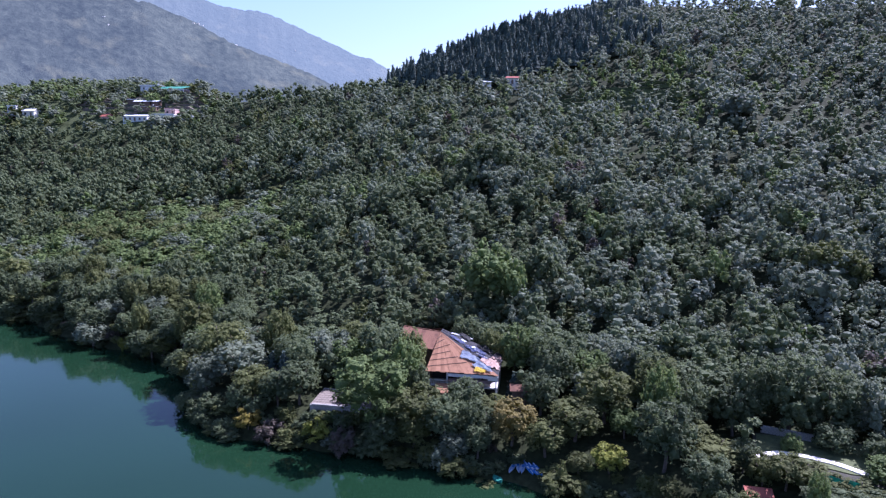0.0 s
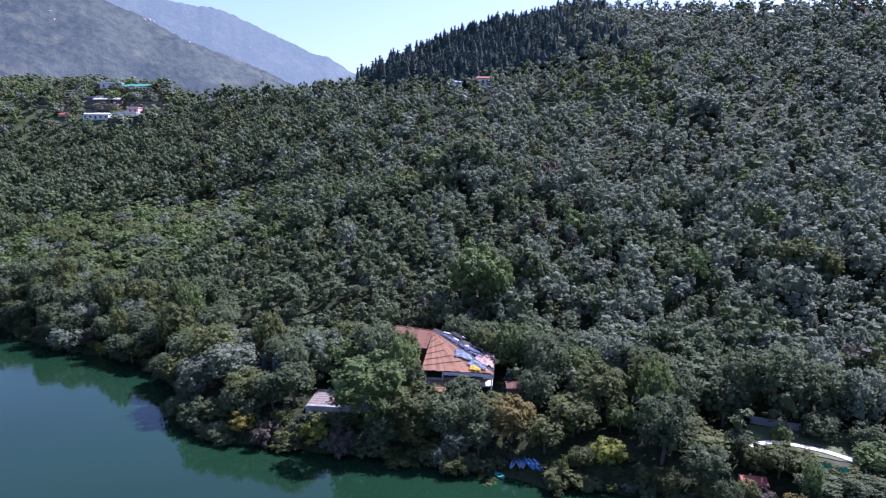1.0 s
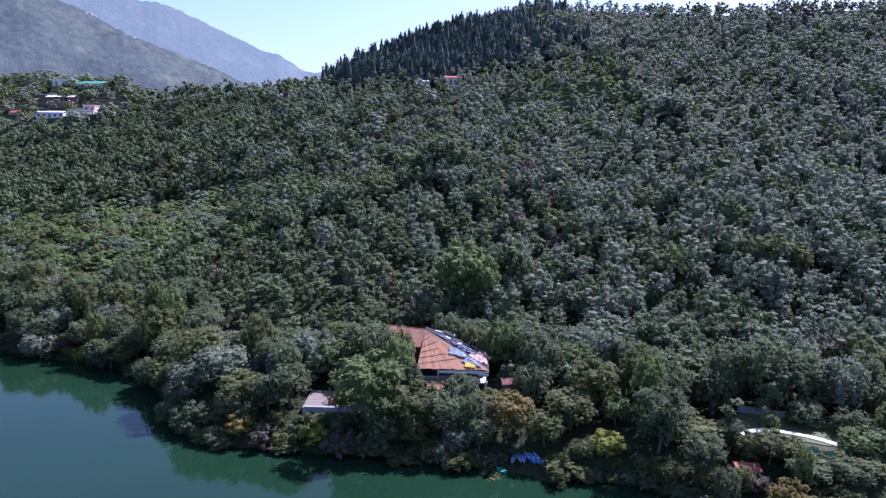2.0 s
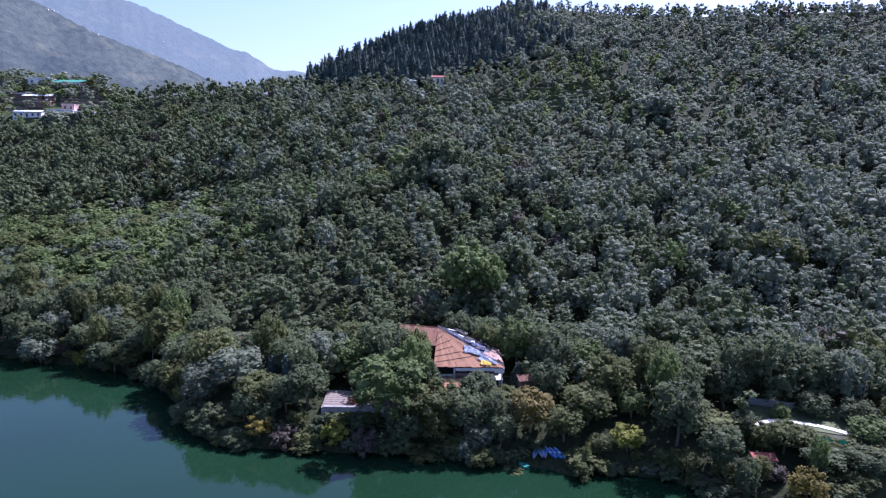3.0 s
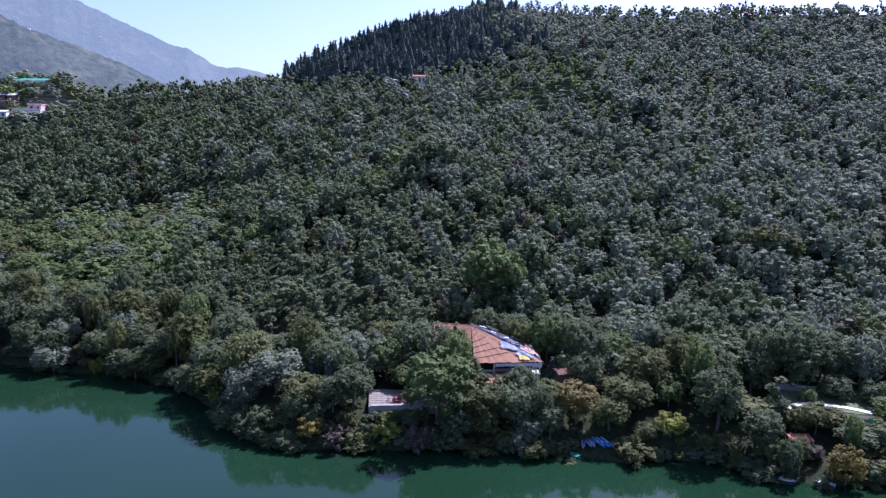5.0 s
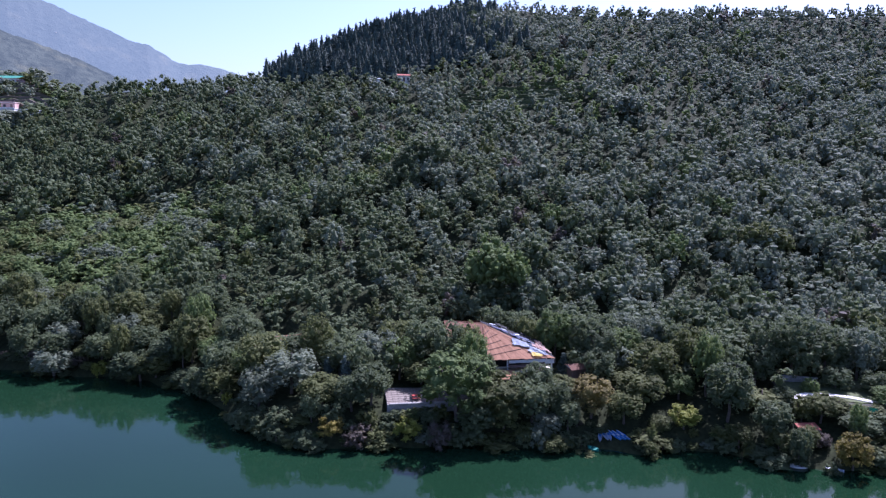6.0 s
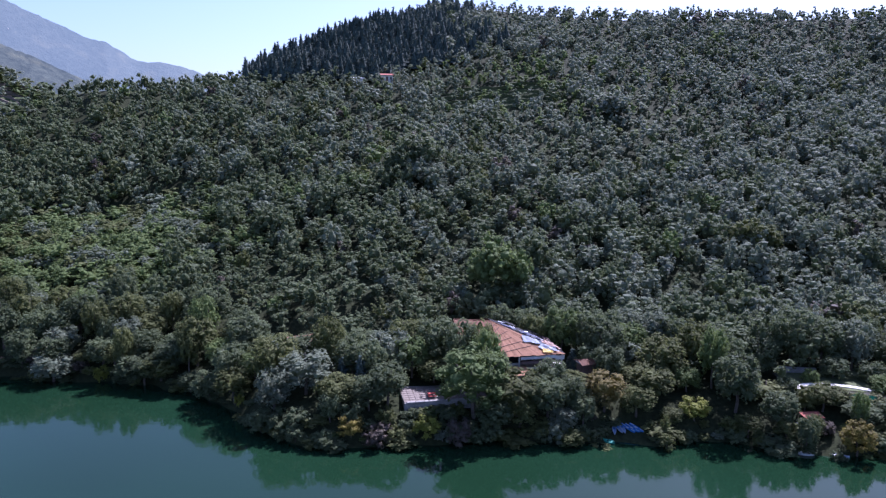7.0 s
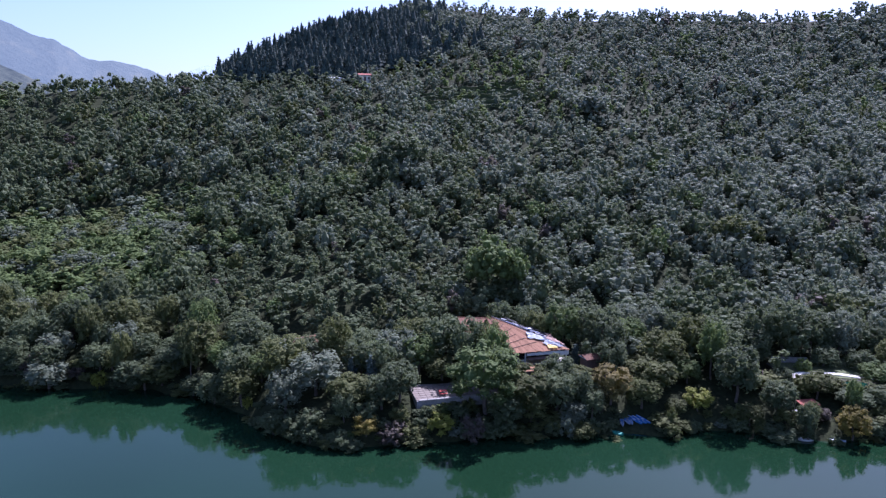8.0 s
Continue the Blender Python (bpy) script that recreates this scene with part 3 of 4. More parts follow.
# ---------------------------------------------------------------- the wooded hillside, beyond counting
def woods(name, label, spots, shapes, seed):
    """One object for a stretch of woodland: each spot is (x, y, radius, height, shape, species slot)."""
    wood_rng = np.random.default_rng(seed)
    verts, faces, slots, base = [], [], [], 0
    for x, y, z, radius, tall, shape, slot in spots:
        (v, f), height, base_radius = shapes[shape]
        a = wood_rng.uniform(0, 6.28)
        c, s, k = math.cos(a), math.sin(a), radius / base_radius
        lean = wood_rng.normal(0, 0.05, 2)
        w = np.empty_like(v)
        w[:, 2] = v[:, 2] * tall / height
        w[:, 0] = x + k * (c * v[:, 0] - s * v[:, 1]) + lean[0] * w[:, 2]
        w[:, 1] = y + k * (s * v[:, 0] + c * v[:, 1]) + lean[1] * w[:, 2]
        w[:, 2] += z
        verts.append(w)
        faces.append(f + base)
        slots.append(np.full(len(f), slot))
        base += len(v)
    data = tri_mesh(name, np.concatenate(verts), np.concatenate(faces), np.concatenate(slots))
    for key in SLOTS:
        data.materials.append(LEAVES[key])
    return tagged(new(name, data), label, "woodland", kind="stuff")


MID = {n: (broad_crown(200 + n, 3.0, 0.8, 8.0, 8 + n % 3, 76, 4, 0.44, 0.2, spread=0.64, knob=(0.28, 0.4), core=0.74), 8.0, 3.0) for n in range(8)}
MID |= {20 + n: (broad_crown(240 + n, 3.2, 0.6, 5.0, 7, 90, 4, 0.6, 0.26, 0.7, 0.78), 5.0, 3.2) for n in range(4)}
MID |= {30 + n: (broad_crown(260 + n, 1.3, 1.5, 8.5, 4, 54, 4, 0.5, 0.21), 8.5, 1.3) for n in range(4)}
MID |= {40 + n: (broad_crown(280 + n, 4.6, 0.8, 11.0, 18, 150, 4, 0.46, 0.21, spread=0.72, knob=(0.2, 0.3), core=0.74), 11.0, 4.6) for n in range(4)}
FAR = {n: (broad_crown(300 + n, 3.2, 0.6, 8.0, 6 + n % 3, 29, 4, 0.54, 0.26, spread=0.62, knob=(0.3, 0.42), core=0.76), 8.0, 3.2) for n in range(8)}
FAR |= {20 + n: FAR[n] for n in range(4)}
FAR |= {30 + n: (broad_crown(340 + n, 1.4, 1.2, 8.5, 3, 28, 4, 0.62, 0.27), 8.5, 1.4) for n in range(4)}
FAR |= {40 + n: (broad_crown(380 + n, 4.6, 0.8, 11.0, 13, 62, 4, 0.54, 0.26, spread=0.72, knob=(0.22, 0.33), core=0.76), 11.0, 4.6) for n in range(4)}
PINE = {n: (pine_crown(400 + n, 3.0, 0.5, 11.0, 84), 11.0, 3.0) for n in range(4)}


def pine_land(x, y):
    """The dark pine stand on the upper hill, towards its western shoulder."""
    crest = np.interp(x, CREST_X, CREST_Y)
    return -82 < x < 60 and y > 336 + 0.3 * max(x + 10, 0) + 0.35 * max(-20 - x, 0) and y < crest + 12


PLOTS = ((-198.5, 342.5, 9.5), (-213.5, 341, 8), (-184.5, 342.5, 4), (-217, 352.5, 9), (-292.5, 346, 3), (-281, 344, 3.4), (-234, 345, 3.6), (-229.5, 362, 3), (-190, 352, 9), (-210, 374, 9), (-229, 377, 5))


def before_house(x, y):
    """Plots and the open ground just below them."""
    return any(abs(x - a) < w and b - 5.5 < y < b + 3 for a, b, w in PLOTS)


mid_spots, far_spots, pine_spots = [], [], []
y = 96.0
while y < 520:
    step = np.interp(y, (100, 200, 300, 480), (4.1, 4.5, 5.1, 6.1))
    for gx in np.arange(-420, 400, step):
        x, yy = gx + rng.uniform(-0.45, 0.45) * step, y + rng.uniform(-0.45, 0.45) * step
        d, crest = yy - float(shore(x)), float(np.interp(x, CREST_X, CREST_Y))
        if d < 16 or yy > crest + 9 or not in_sight(x, yy) or in_clearing(x, yy):
            continue
        if any((x - a) ** 2 + (yy - b) ** 2 < (0.45 * r + 1.3) ** 2 for a, b, r in PLACED if abs(yy - b) < 8):
            continue
        bare = float(open_ground(x, yy))
        if rng.random() < bare * 0.16 or bare > 0.2 and before_house(x, yy):
            continue
        z = float(ground_z(x, yy)) - 0.2
        if pine_land(x, yy) and rng.random() > (x - 18) / 45 + 0.06:
            for shift in (0.0, 0.5):
                px, py = x + shift * step + rng.uniform(-0.8, 0.8), yy + shift * step * rng.uniform(-1.0, 1.0)
                pine_spots.append((px, py, float(ground_z(px, py)) - 0.2, rng.uniform(2.6, 4.4), rng.uniform(7.5, 13.5), int(rng.integers(4)), SLOTS.index("pine")))
            continue
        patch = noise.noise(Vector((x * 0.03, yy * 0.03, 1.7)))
        # Painted haze: leaf tone runs from deep to pale rightward and uphill.
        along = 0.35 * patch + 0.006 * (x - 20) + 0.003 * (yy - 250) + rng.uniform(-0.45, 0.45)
        species = "deep" if patch > 0.42 and along < 0.35 or along < -0.42 else "hazed" if along > 0.26 else "grey"
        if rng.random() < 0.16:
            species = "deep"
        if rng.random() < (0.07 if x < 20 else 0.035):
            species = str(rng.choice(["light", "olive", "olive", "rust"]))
        stand = noise.noise(Vector((x * 0.022, yy * 0.022, 7.3)))
        radius, tall, shape = rng.uniform(2.1, 3.1) + 0.6 * stand, rng.uniform(5.0, 8.8) + 2.0 * stand, int(rng.integers(8))
        if rng.random() < (0.26 if yy < 232 else 0.16) + 0.35 * stand:
            radius, tall, shape = rng.uniform(3.4, 5.2), rng.uniform(8.5, 12.0), 40 + int(rng.integers(4))
        elif rng.random() < 0.24 - 0.5 * stand + 0.4 * float(bump_at(x, yy, 60, 230, 70, 75)):
            radius, tall, shape = rng.uniform(1.5, 2.2), rng.uniform(6.0, 9.5), 30 + int(rng.integers(4))
        green = 2.2 * float(bump_at(x, yy, -124, 214, 56, 36)) - 0.3
        if rng.random() < green:
            species, shape, tall, radius = str(rng.choice(["light", "light", "light", "olive", "grey"])), 20 + int(rng.integers(4)), rng.uniform(4.2, 6.8), rng.uniform(2.8, 4.4)
        slim = 0.95 * float(bump_at(x, yy, 45, 300, 45, 38))
        if rng.random() < slim:
            species, shape, tall, radius = str(rng.choice(["grey", "light"])), 30 + int(rng.integers(4)), rng.uniform(5.5, 9.5), rng.uniform(1.6, 2.3)
        if x < -170 and yy > 325:
            species = str(rng.choice(["light", "deep", "grey", "olive", "hazed"], p=[0.25, 0.2, 0.2, 0.15, 0.2]))
            tall, radius = tall * 0.85, radius * rng.uniform(1.0, 1.7)
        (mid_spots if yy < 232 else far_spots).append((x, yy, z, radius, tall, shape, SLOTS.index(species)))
    y += step * 0.92

# A few large trees that stand out of the slope.
for x, yy, radius, tall in ((-147, 346, 4.0, 11.5), (-151.5, 345, 3.0, 9.5), (-144, 348, 2.6, 9.0), (-128, 354, 3.4, 11.0), (-124.5, 353.5, 2.4, 9.0), (-108, 360, 2.4, 9.5), (-104, 361, 2.2, 10.5), (-100, 362, 2.2, 9.0), (-96, 364, 2.4, 10.5), (-92, 366, 2.0, 9.5), (-226, 373.5, 2.6, 4.6), (-231, 373, 2.8, 4.8), (-221, 372.5, 2.4, 4.2), (-226, 380, 3.5, 6.0), (-198, 378, 3.0, 8.5), (-247, 388, 5.0, 9.0), (-254, 390, 6.0, 12.0), (-262, 391, 5.0, 9.5), (-241, 386, 4.0, 8.0), (-270, 394, 5.0, 8.0), (-290, 396, 5.5, 10.0), (-305, 396, 5.5, 9.0), (-320, 398, 5.5, 10.0), (-256, 362, 3.5, 11.0), (-253, 360, 3.0, 10.0), (-214, 368, 2.4, 4.4), (-208, 367, 2.2, 4.0), (-203, 366, 2.4, 4.2), (-220, 369, 2.6, 4.8), (-176, 352, 4.5, 7.5), (-170, 350, 4.0, 8.0), (-178, 345, 3.0, 5.5)):
    far_spots.append((x, yy, float(ground_z(x, yy)) - 0.2, radius, tall, int(rng.integers(8)), SLOTS.index("deep")))
for x, yy, radius, top, species in ((-7.5, 153, 7.0, 32.0, "light"), (-2, 151, 4.5, 28.0, "light"), (5, 158, 5.5, 31, "deep"), (-12.5, 233, 9.0, 57.5, "deep"), (-20, 230, 6.0, 52.0, "deep"), (67, 158, 5.0, 33.5, "olive"), (72, 156, 4, 31.5, "olive"), (71, 254, 7.5, 74, "hazed"), (-36, 225, 6, 44, "light")):
    z = float(ground_z(x, yy)) - 0.2
    for k in range(7):
        a, out = 2.4 * k, 0.55 * radius * (k > 0)
        tall, high = max(1.4 * radius, 0.6 * (top - z)), (top - z) * (1.0 if k == 0 else rng.uniform(0.78, 0.93))
        mid_spots.append((x + out * math.cos(a), yy + out * math.sin(a), z + high - tall, radius * 0.58, tall, k, SLOTS.index(species)))

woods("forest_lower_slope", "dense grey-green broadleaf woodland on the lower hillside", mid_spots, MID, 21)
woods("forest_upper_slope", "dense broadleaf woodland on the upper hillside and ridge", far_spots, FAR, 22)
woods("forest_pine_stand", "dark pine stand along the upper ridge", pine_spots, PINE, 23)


# ---------------------------------------------------------------- built things
def part(name, bm, mat, parent, label=""):
    """Links a bmesh as one mesh object under a thing or under a part."""
    data = bpy.data.meshes.new(name)
    bmesh.ops.recalc_face_normals(bm, faces=bm.faces)
    bm.to_mesh(data)
    bm.free()
    data.materials.append(mat)
    ob = new(name, data)
    ob.parent = parent
    return tagged(ob, label)


def block(x0, x1, y0, y1, z0, z1, soft=0.02, turn=0.0):
    """A box with softened edges between two corners."""
    bm = bmesh.new()
    bmesh.ops.create_cube(bm, size=1.0)
    bmesh.ops.scale(bm, vec=(x1 - x0, y1 - y0, z1 - z0), verts=bm.verts)
    if soft:
        bmesh.ops.bevel(bm, geom=list(bm.edges), offset=min(soft, 0.3 * min(x1 - x0, y1 - y0, z1 - z0)), segments=1, affect="EDGES")
    if turn:
        bmesh.ops.rotate(bm, verts=bm.verts, cent=(0, 0, 0), matrix=Matrix.Rotation(turn, 3, "Z"))
    bmesh.ops.translate(bm, verts=bm.verts, vec=((x0 + x1) / 2, (y0 + y1) / 2, (z0 + z1) / 2))
    return bm


def slab(corners, thick):
    """A sheet through the given corners with real thickness below it."""
    bm = bmesh.new()
    top = [bm.verts.new(c) for c in corners]
    low = [bm.verts.new((c[0], c[1], c[2] - thick)) for c in corners]
    bm.faces.new(top)
    bm.faces.new(low[::-1])
    for k in range(len(corners)):
        n = (k + 1) % len(corners)
        bm.faces.new((top[n], top[k], low[k], low[n]))
    return bm


def tube(a, b, r, sides=8):
    bm = bmesh.new()
    a, b = Vector(a), Vector(b)
    bmesh.ops.create_cone(bm, cap_ends=True, segments=sides, radius1=r, radius2=r, depth=(b - a).length)
    bmesh.ops.transform(bm, verts=bm.verts, matrix=Matrix.Translation((a + b) / 2) @ (b - a).to_track_quat("Z", "Y").to_matrix().to_4x4())
    return bm


def sheet_metal(name, low, high, random_tone=0.5):
    """Corrugated sheet: streaks of rust or paint, and fine ribs in relief."""
    mat, nodes, links, shader = material(name)
    thing, coarse = nodes.new("ShaderNodeObjectInfo"), noise_node(nodes, links, 0.9, 6.0, "World")
    tone = ramp(nodes, [(0.3, low), (0.8, high)])
    add = nodes.new("ShaderNodeMath")
    add.operation = "MULTIPLY_ADD"
    links.new(thing.outputs["Random"], add.inputs[0])
    add.inputs[1].default_value = random_tone
    links.new(coarse.outputs["Fac"], add.inputs[2])
    links.new(add.outputs[0], tone.inputs[0])
    links.new(tone.outputs[0], shader.inputs["Base Color"])
    shader.inputs["Roughness"].default_value = 0.85
    shader.inputs["Specular IOR Level"].default_value = 0.25
    coord, wave = nodes.new("ShaderNodeNewGeometry"), nodes.new("ShaderNodeTexWave")
    wave.bands_direction = "X"
    wave.inputs["Scale"].default_value = 4.0
    links.new(coord.outputs["Position"], wave.inputs["Vector"])
    relief = nodes.new("ShaderNodeBump")
    relief.inputs["Strength"].default_value, relief.inputs["Distance"].default_value = 0.4, 0.03
    links.new(wave.outputs["Fac"], relief.inputs["Height"])
    links.new(relief.outputs[0], shader.inputs["Normal"])
    return mat


RUST = sheet_metal("rusty_roof_sheet", (0.138, 0.064, 0.032), (0.27, 0.138, 0.075))
OLD_RUST = sheet_metal("dark_rust_sheet", (0.075, 0.035, 0.022), (0.18, 0.085, 0.05))
DARK_SHEET = sheet_metal("dark_sheet", (0.012, 0.012, 0.014), (0.035, 0.034, 0.036))
GREEN_ROOF = sheet_metal("green_roof_sheet", (0.03, 0.16, 0.11), (0.06, 0.26, 0.18), 0.2)
WHITE_ROOF = sheet_metal("pale_roof_sheet", (0.5, 0.52, 0.54), (0.75, 0.77, 0.78), 0.2)
RED_ROOF = sheet_metal("red_roof_sheet", (0.2, 0.055, 0.04), (0.33, 0.105, 0.07), 0.2)
WHITE = plain("white_paint", (0.5, 0.5, 0.48), (0.72, 0.72, 0.7), 0.8, 0.6, 0.05)
PINK = plain("pink_plaster", (0.42, 0.25, 0.22), (0.55, 0.36, 0.31), 0.6, 0.8, 0.05)
BROWN = plain("brown_board", (0.09, 0.055, 0.04), (0.17, 0.11, 0.08), 0.8, 0.7, 0.1)
WOOD = plain("grey_wood", (0.12, 0.095, 0.07), (0.25, 0.2, 0.15), 1.5, 0.8, 0.2)
STONE = plain("grey_stone", (0.16, 0.155, 0.14), (0.34, 0.32, 0.29), 0.9, 0.9, 0.4)
PALE_STONE = plain("pale_concrete", (0.5, 0.46, 0.4), (0.72, 0.68, 0.6), 0.7, 0.85, 0.15)
PAVING = plain("paving_stone", (0.11, 0.09, 0.072), (0.22, 0.18, 0.145), 0.8, 0.85, 0.2)
LITTER = plain("leaf_litter", (0.018, 0.018, 0.011), (0.05, 0.046, 0.026), 1.2, 0.95, 0.5)
GRASS = plain("lawn_grass", (0.045, 0.06, 0.018), (0.1, 0.115, 0.04), 2.0, 0.95, 0.6)
BLUE = plain("blue_plastic", (0.02, 0.12, 0.36), (0.05, 0.22, 0.5), 0.8, 0.35, 0.02)
PALE_BLUE = plain("pale_blue_tarpaulin", (0.17, 0.22, 0.3), (0.4, 0.44, 0.5), 0.9, 0.5, 0.2)
NAVY = plain("blue_tarpaulin", (0.02, 0.03, 0.09), (0.05, 0.075, 0.19), 0.8, 0.5, 0.2)
YELLOW = plain("yellow_tarpaulin", (0.6, 0.42, 0.02), (0.78, 0.6, 0.06), 0.8, 0.5, 0.2)
CLOTH = plain("faded_pink_cloth", (0.4, 0.25, 0.2), (0.6, 0.44, 0.36), 0.9, 0.8, 0.2)
TEAL = plain("green_shade_net", (0.01, 0.16, 0.11), (0.03, 0.27, 0.19), 0.8, 0.7, 0.2)
RED = plain("red_paint", (0.4, 0.04, 0.03), (0.6, 0.09, 0.06), 0.8, 0.5, 0.05)
# Near black: painted shade of veranda and roof lines, and black plastic.
DARK = plain("shade_and_black_plastic", (0.012, 0.012, 0.013), (0.03, 0.03, 0.03), 0.6, 0.8, 0.05)


def window_glass():
    mat, nodes, links, shader = material("window_glass")
    shader.inputs["Base Color"].default_value = (0.02, 0.025, 0.03, 1)
    shader.inputs["Roughness"].default_value = 0.08
    return mat


GLASS = window_glass()


def tarp(corners, mat, parent, rise=0.12, seed=0, n=9, label=""):
    """A crumpled sheet spread between four corners."""
    a, b, c, d = (Vector(p) for p in corners)
    bm = bmesh.new()
    grid = []
    for j in range(n):
        row = []
        for i in range(n):
            u, v = i / (n - 1), j / (n - 1)
            u, v = u + 0.16 * noise.noise(Vector((u * 3, v * 5, seed * 3.1))), v + 0.22 * noise.noise(Vector((u * 5, v * 3, seed * 2.3 + 9)))
            p = (a * (1 - u) + b * u) * (1 - v) + (d * (1 - u) + c * u) * v
            p.z += 0.08 + rise * (noise.noise(Vector((u * 4 + seed, v * 4, seed * 1.7))) + 0.5)
            row.append(bm.verts.new(p))
        grid.append(row)
    for j in range(n - 1):
        for i in range(n - 1):
            bm.faces.new((grid[j][i], grid[j][i + 1], grid[j + 1][i + 1], grid[j + 1][i]))
    bmesh.ops.solidify(bm, geom=list(bm.faces), thickness=0.02)
    return part("tarpaulin", bm, mat, parent, label)


def roof_strips(parent, name, mat, low_a, low_b, top_a, top_b, count, seed):
    """Roof sheets side by side between a lower and an upper edge, each a little uneven."""
    strip_rng = random.Random(seed)
    for k in range(count):
        f, g = k / count, (k + 1) / count + 0.12 / count
        lift = strip_rng.uniform(0.0, 0.05) + (0.03 if k % 2 else 0)
        up = Vector((0, 0, lift))
        p = [Vector(low_a).lerp(Vector(low_b), f) + up, Vector(low_a).lerp(Vector(low_b), min(g, 1.0)) + up, Vector(top_a).lerp(Vector(top_b), min(g, 1.0)) + up, Vector(top_a).lerp(Vector(top_b), f) + up]
        low_end = strip_rng.uniform(-0.12, 0.12)
        for n in (0, 1):
            p[n] = p[n] + (p[n] - p[3 - n]).normalized() * low_end
        if (p[2] - p[3]).length < 0.02:
            p = [p[0], p[1], p[2]]
        part(name, slab([tuple(q) for q in p], 0.04), mat, parent)


def lakeside_hall():
    """Two-storey hall with a rusty hipped roof patched with tarpaulins."""
    root = tagged(new("lakeside_hall"), "two-storey hall with rusty hipped roof and tarpaulins", "building")
    floor_z = float(ground_z(-9, 126)) - 0.3
    el, fr, br = (-15.6, 117.6, 11.0), (-2.0, 117.6, 10.9), (-2.0, 130.0, 10.9)
    apex, back_left = (-14.6, 129.0, 15.4), (-15.6, 133.0, 13.4)
    wing_ridge, wing_low = (-22.5, 130.8, 15.7), (-22.5, 124.5, 13.4)
    part("foundation", block(-15.2, -2.4, 118.4, 130.1, floor_z - 1.0, floor_z + 0.35, 0.05), STONE, root, "rough stone plinth")
    part("rear_wall", block(-22.0, -15.2, 138.2, 138.5, floor_z, 10.9), BROWN, root)
    part("rear_wall", block(-14.95, -2.65, 129.5, 129.8, floor_z, 10.8), BROWN, root)
    part("side_wall", block(-15.2, -14.95, 121.6, 138.2, floor_z, 11.0), BROWN, root)
    part("side_wall", block(-2.65, -2.4, 121.6, 129.6, floor_z, 10.85), PALE_STONE, root)
    # Near-black wall colour stands in for the shade of the open veranda.
    part("front_wall", block(-14.9, -2.7, 121.4, 121.6, floor_z + 0.35, 10.9), DARK, root, "recessed veranda wall, near-black for painted shade")
    part("wing_wall", block(-22.1, -15.3, 125.6, 125.9, floor_z, 12.7), BROWN, root)
    part("wing_wall", block(-22.3, -22.0, 125.6, 138.2, floor_z, 12.7), BROWN, root)
    part("upper_floor", block(-15.3, -2.3, 118.0, 121.4, 8.1, 8.35), PALE_STONE, root, "pale concrete floor slab")
    for x in (-15.1, -11.6, -8.4, -5.4, -2.5):
        part("post", block(x - 0.13, x + 0.13, 118.1, 118.36, floor_z, 10.75), WHITE if x in (-11.6, -2.5) else WOOD, root)
    part("fascia", block(-11.4, -4.0, 117.75, 117.95, 10.15, 10.72), WHITE, root, "white signboard under the eave")
    part("fascia", block(-4.0, -2.1, 117.75, 117.95, 9.75, 10.6), PALE_STONE, root)
    part("railing", block(-15.0, -11.7, 117.98, 118.06, 9.15, 9.35), PALE_STONE, root, "pale handrail")
    for k in range(7):
        part("baluster", tube((-14.8 + 0.45 * k, 118.02, 8.35), (-14.8 + 0.45 * k, 118.02, 9.15), 0.03, 6), WOOD, root)
    for x in (-10.0, -7.0, -4.2):
        pane = part("window", block(x - 0.8, x + 0.8, 121.32, 121.39, 8.9, 10.1, 0.0), GLASS, root)
        part("frame", block(x - 0.9, x + 0.9, 121.28, 121.31, 8.8, 8.9, 0.0), WHITE, pane)
    roof_strips(root, "roof_sheet", RUST, el, fr, apex, apex, 15, 3)
    roof_strips(root, "roof_sheet", DARK_SHEET, fr, br, apex, (-14.6, 131.5, 15.3), 16, 4)
    roof_strips(root, "roof_sheet", OLD_RUST, br, back_left, (-14.6, 131.5, 15.3), (-15.6, 131.5, 15.3), 10, 5)
    roof_strips(root, "roof_sheet", OLD_RUST, wing_low, (-15.3, 124.0, 13.2), wing_ridge, apex, 8, 6)
    roof_strips(root, "roof_sheet", OLD_RUST, (-22.5, 139.2, 12.2), (-15.0, 139.2, 12.0), wing_ridge, (-15.0, 131.0, 15.4), 10, 7)
    part("ridge_cap", tube(wing_ridge, apex, 0.14, 8), OLD_RUST, root)
    # Thin dark tubes stand in for shadow lines across the front slope.
    for k, f in enumerate((0.1, 0.24, 0.38, 0.52, 0.66, 0.8)):
        a, b = Vector(el).lerp(Vector(apex), f), Vector(fr).lerp(Vector(apex), min(0.94, f + 0.2))
        a, b = a + Vector((0, 0, 0.13)), a.lerp(b, 0.75 - 0.08 * (k % 3)) + Vector((0, 0, 0.13))
        part("roof_shadow_line", tube(tuple(a), tuple(b), 0.045, 6), DARK, root, "thin dark tube for a shadow line on the roof")

    def on_front(x, y):
        return x, y, 11.0 + (y - 117.6) * 0.386 + 0.1

    def on_right(x, y):
        return x, y, 10.9 + (-2.0 - x) * 0.352 + 0.1

    tarp([on_front(-9.8, 121.8), on_front(-6.6, 120.4), on_front(-5.6, 121.2), on_front(-9.2, 123.6)], PALE_BLUE, root, 0.16, 1, label="pale blue plastic sheet")
    tarp([on_front(-7.0, 119.4), on_front(-3.2, 117.9), on_front(-3.6, 119.3), on_front(-6.3, 121.2)], PALE_BLUE, root, 0.2, 2, label="pale blue plastic sheet")
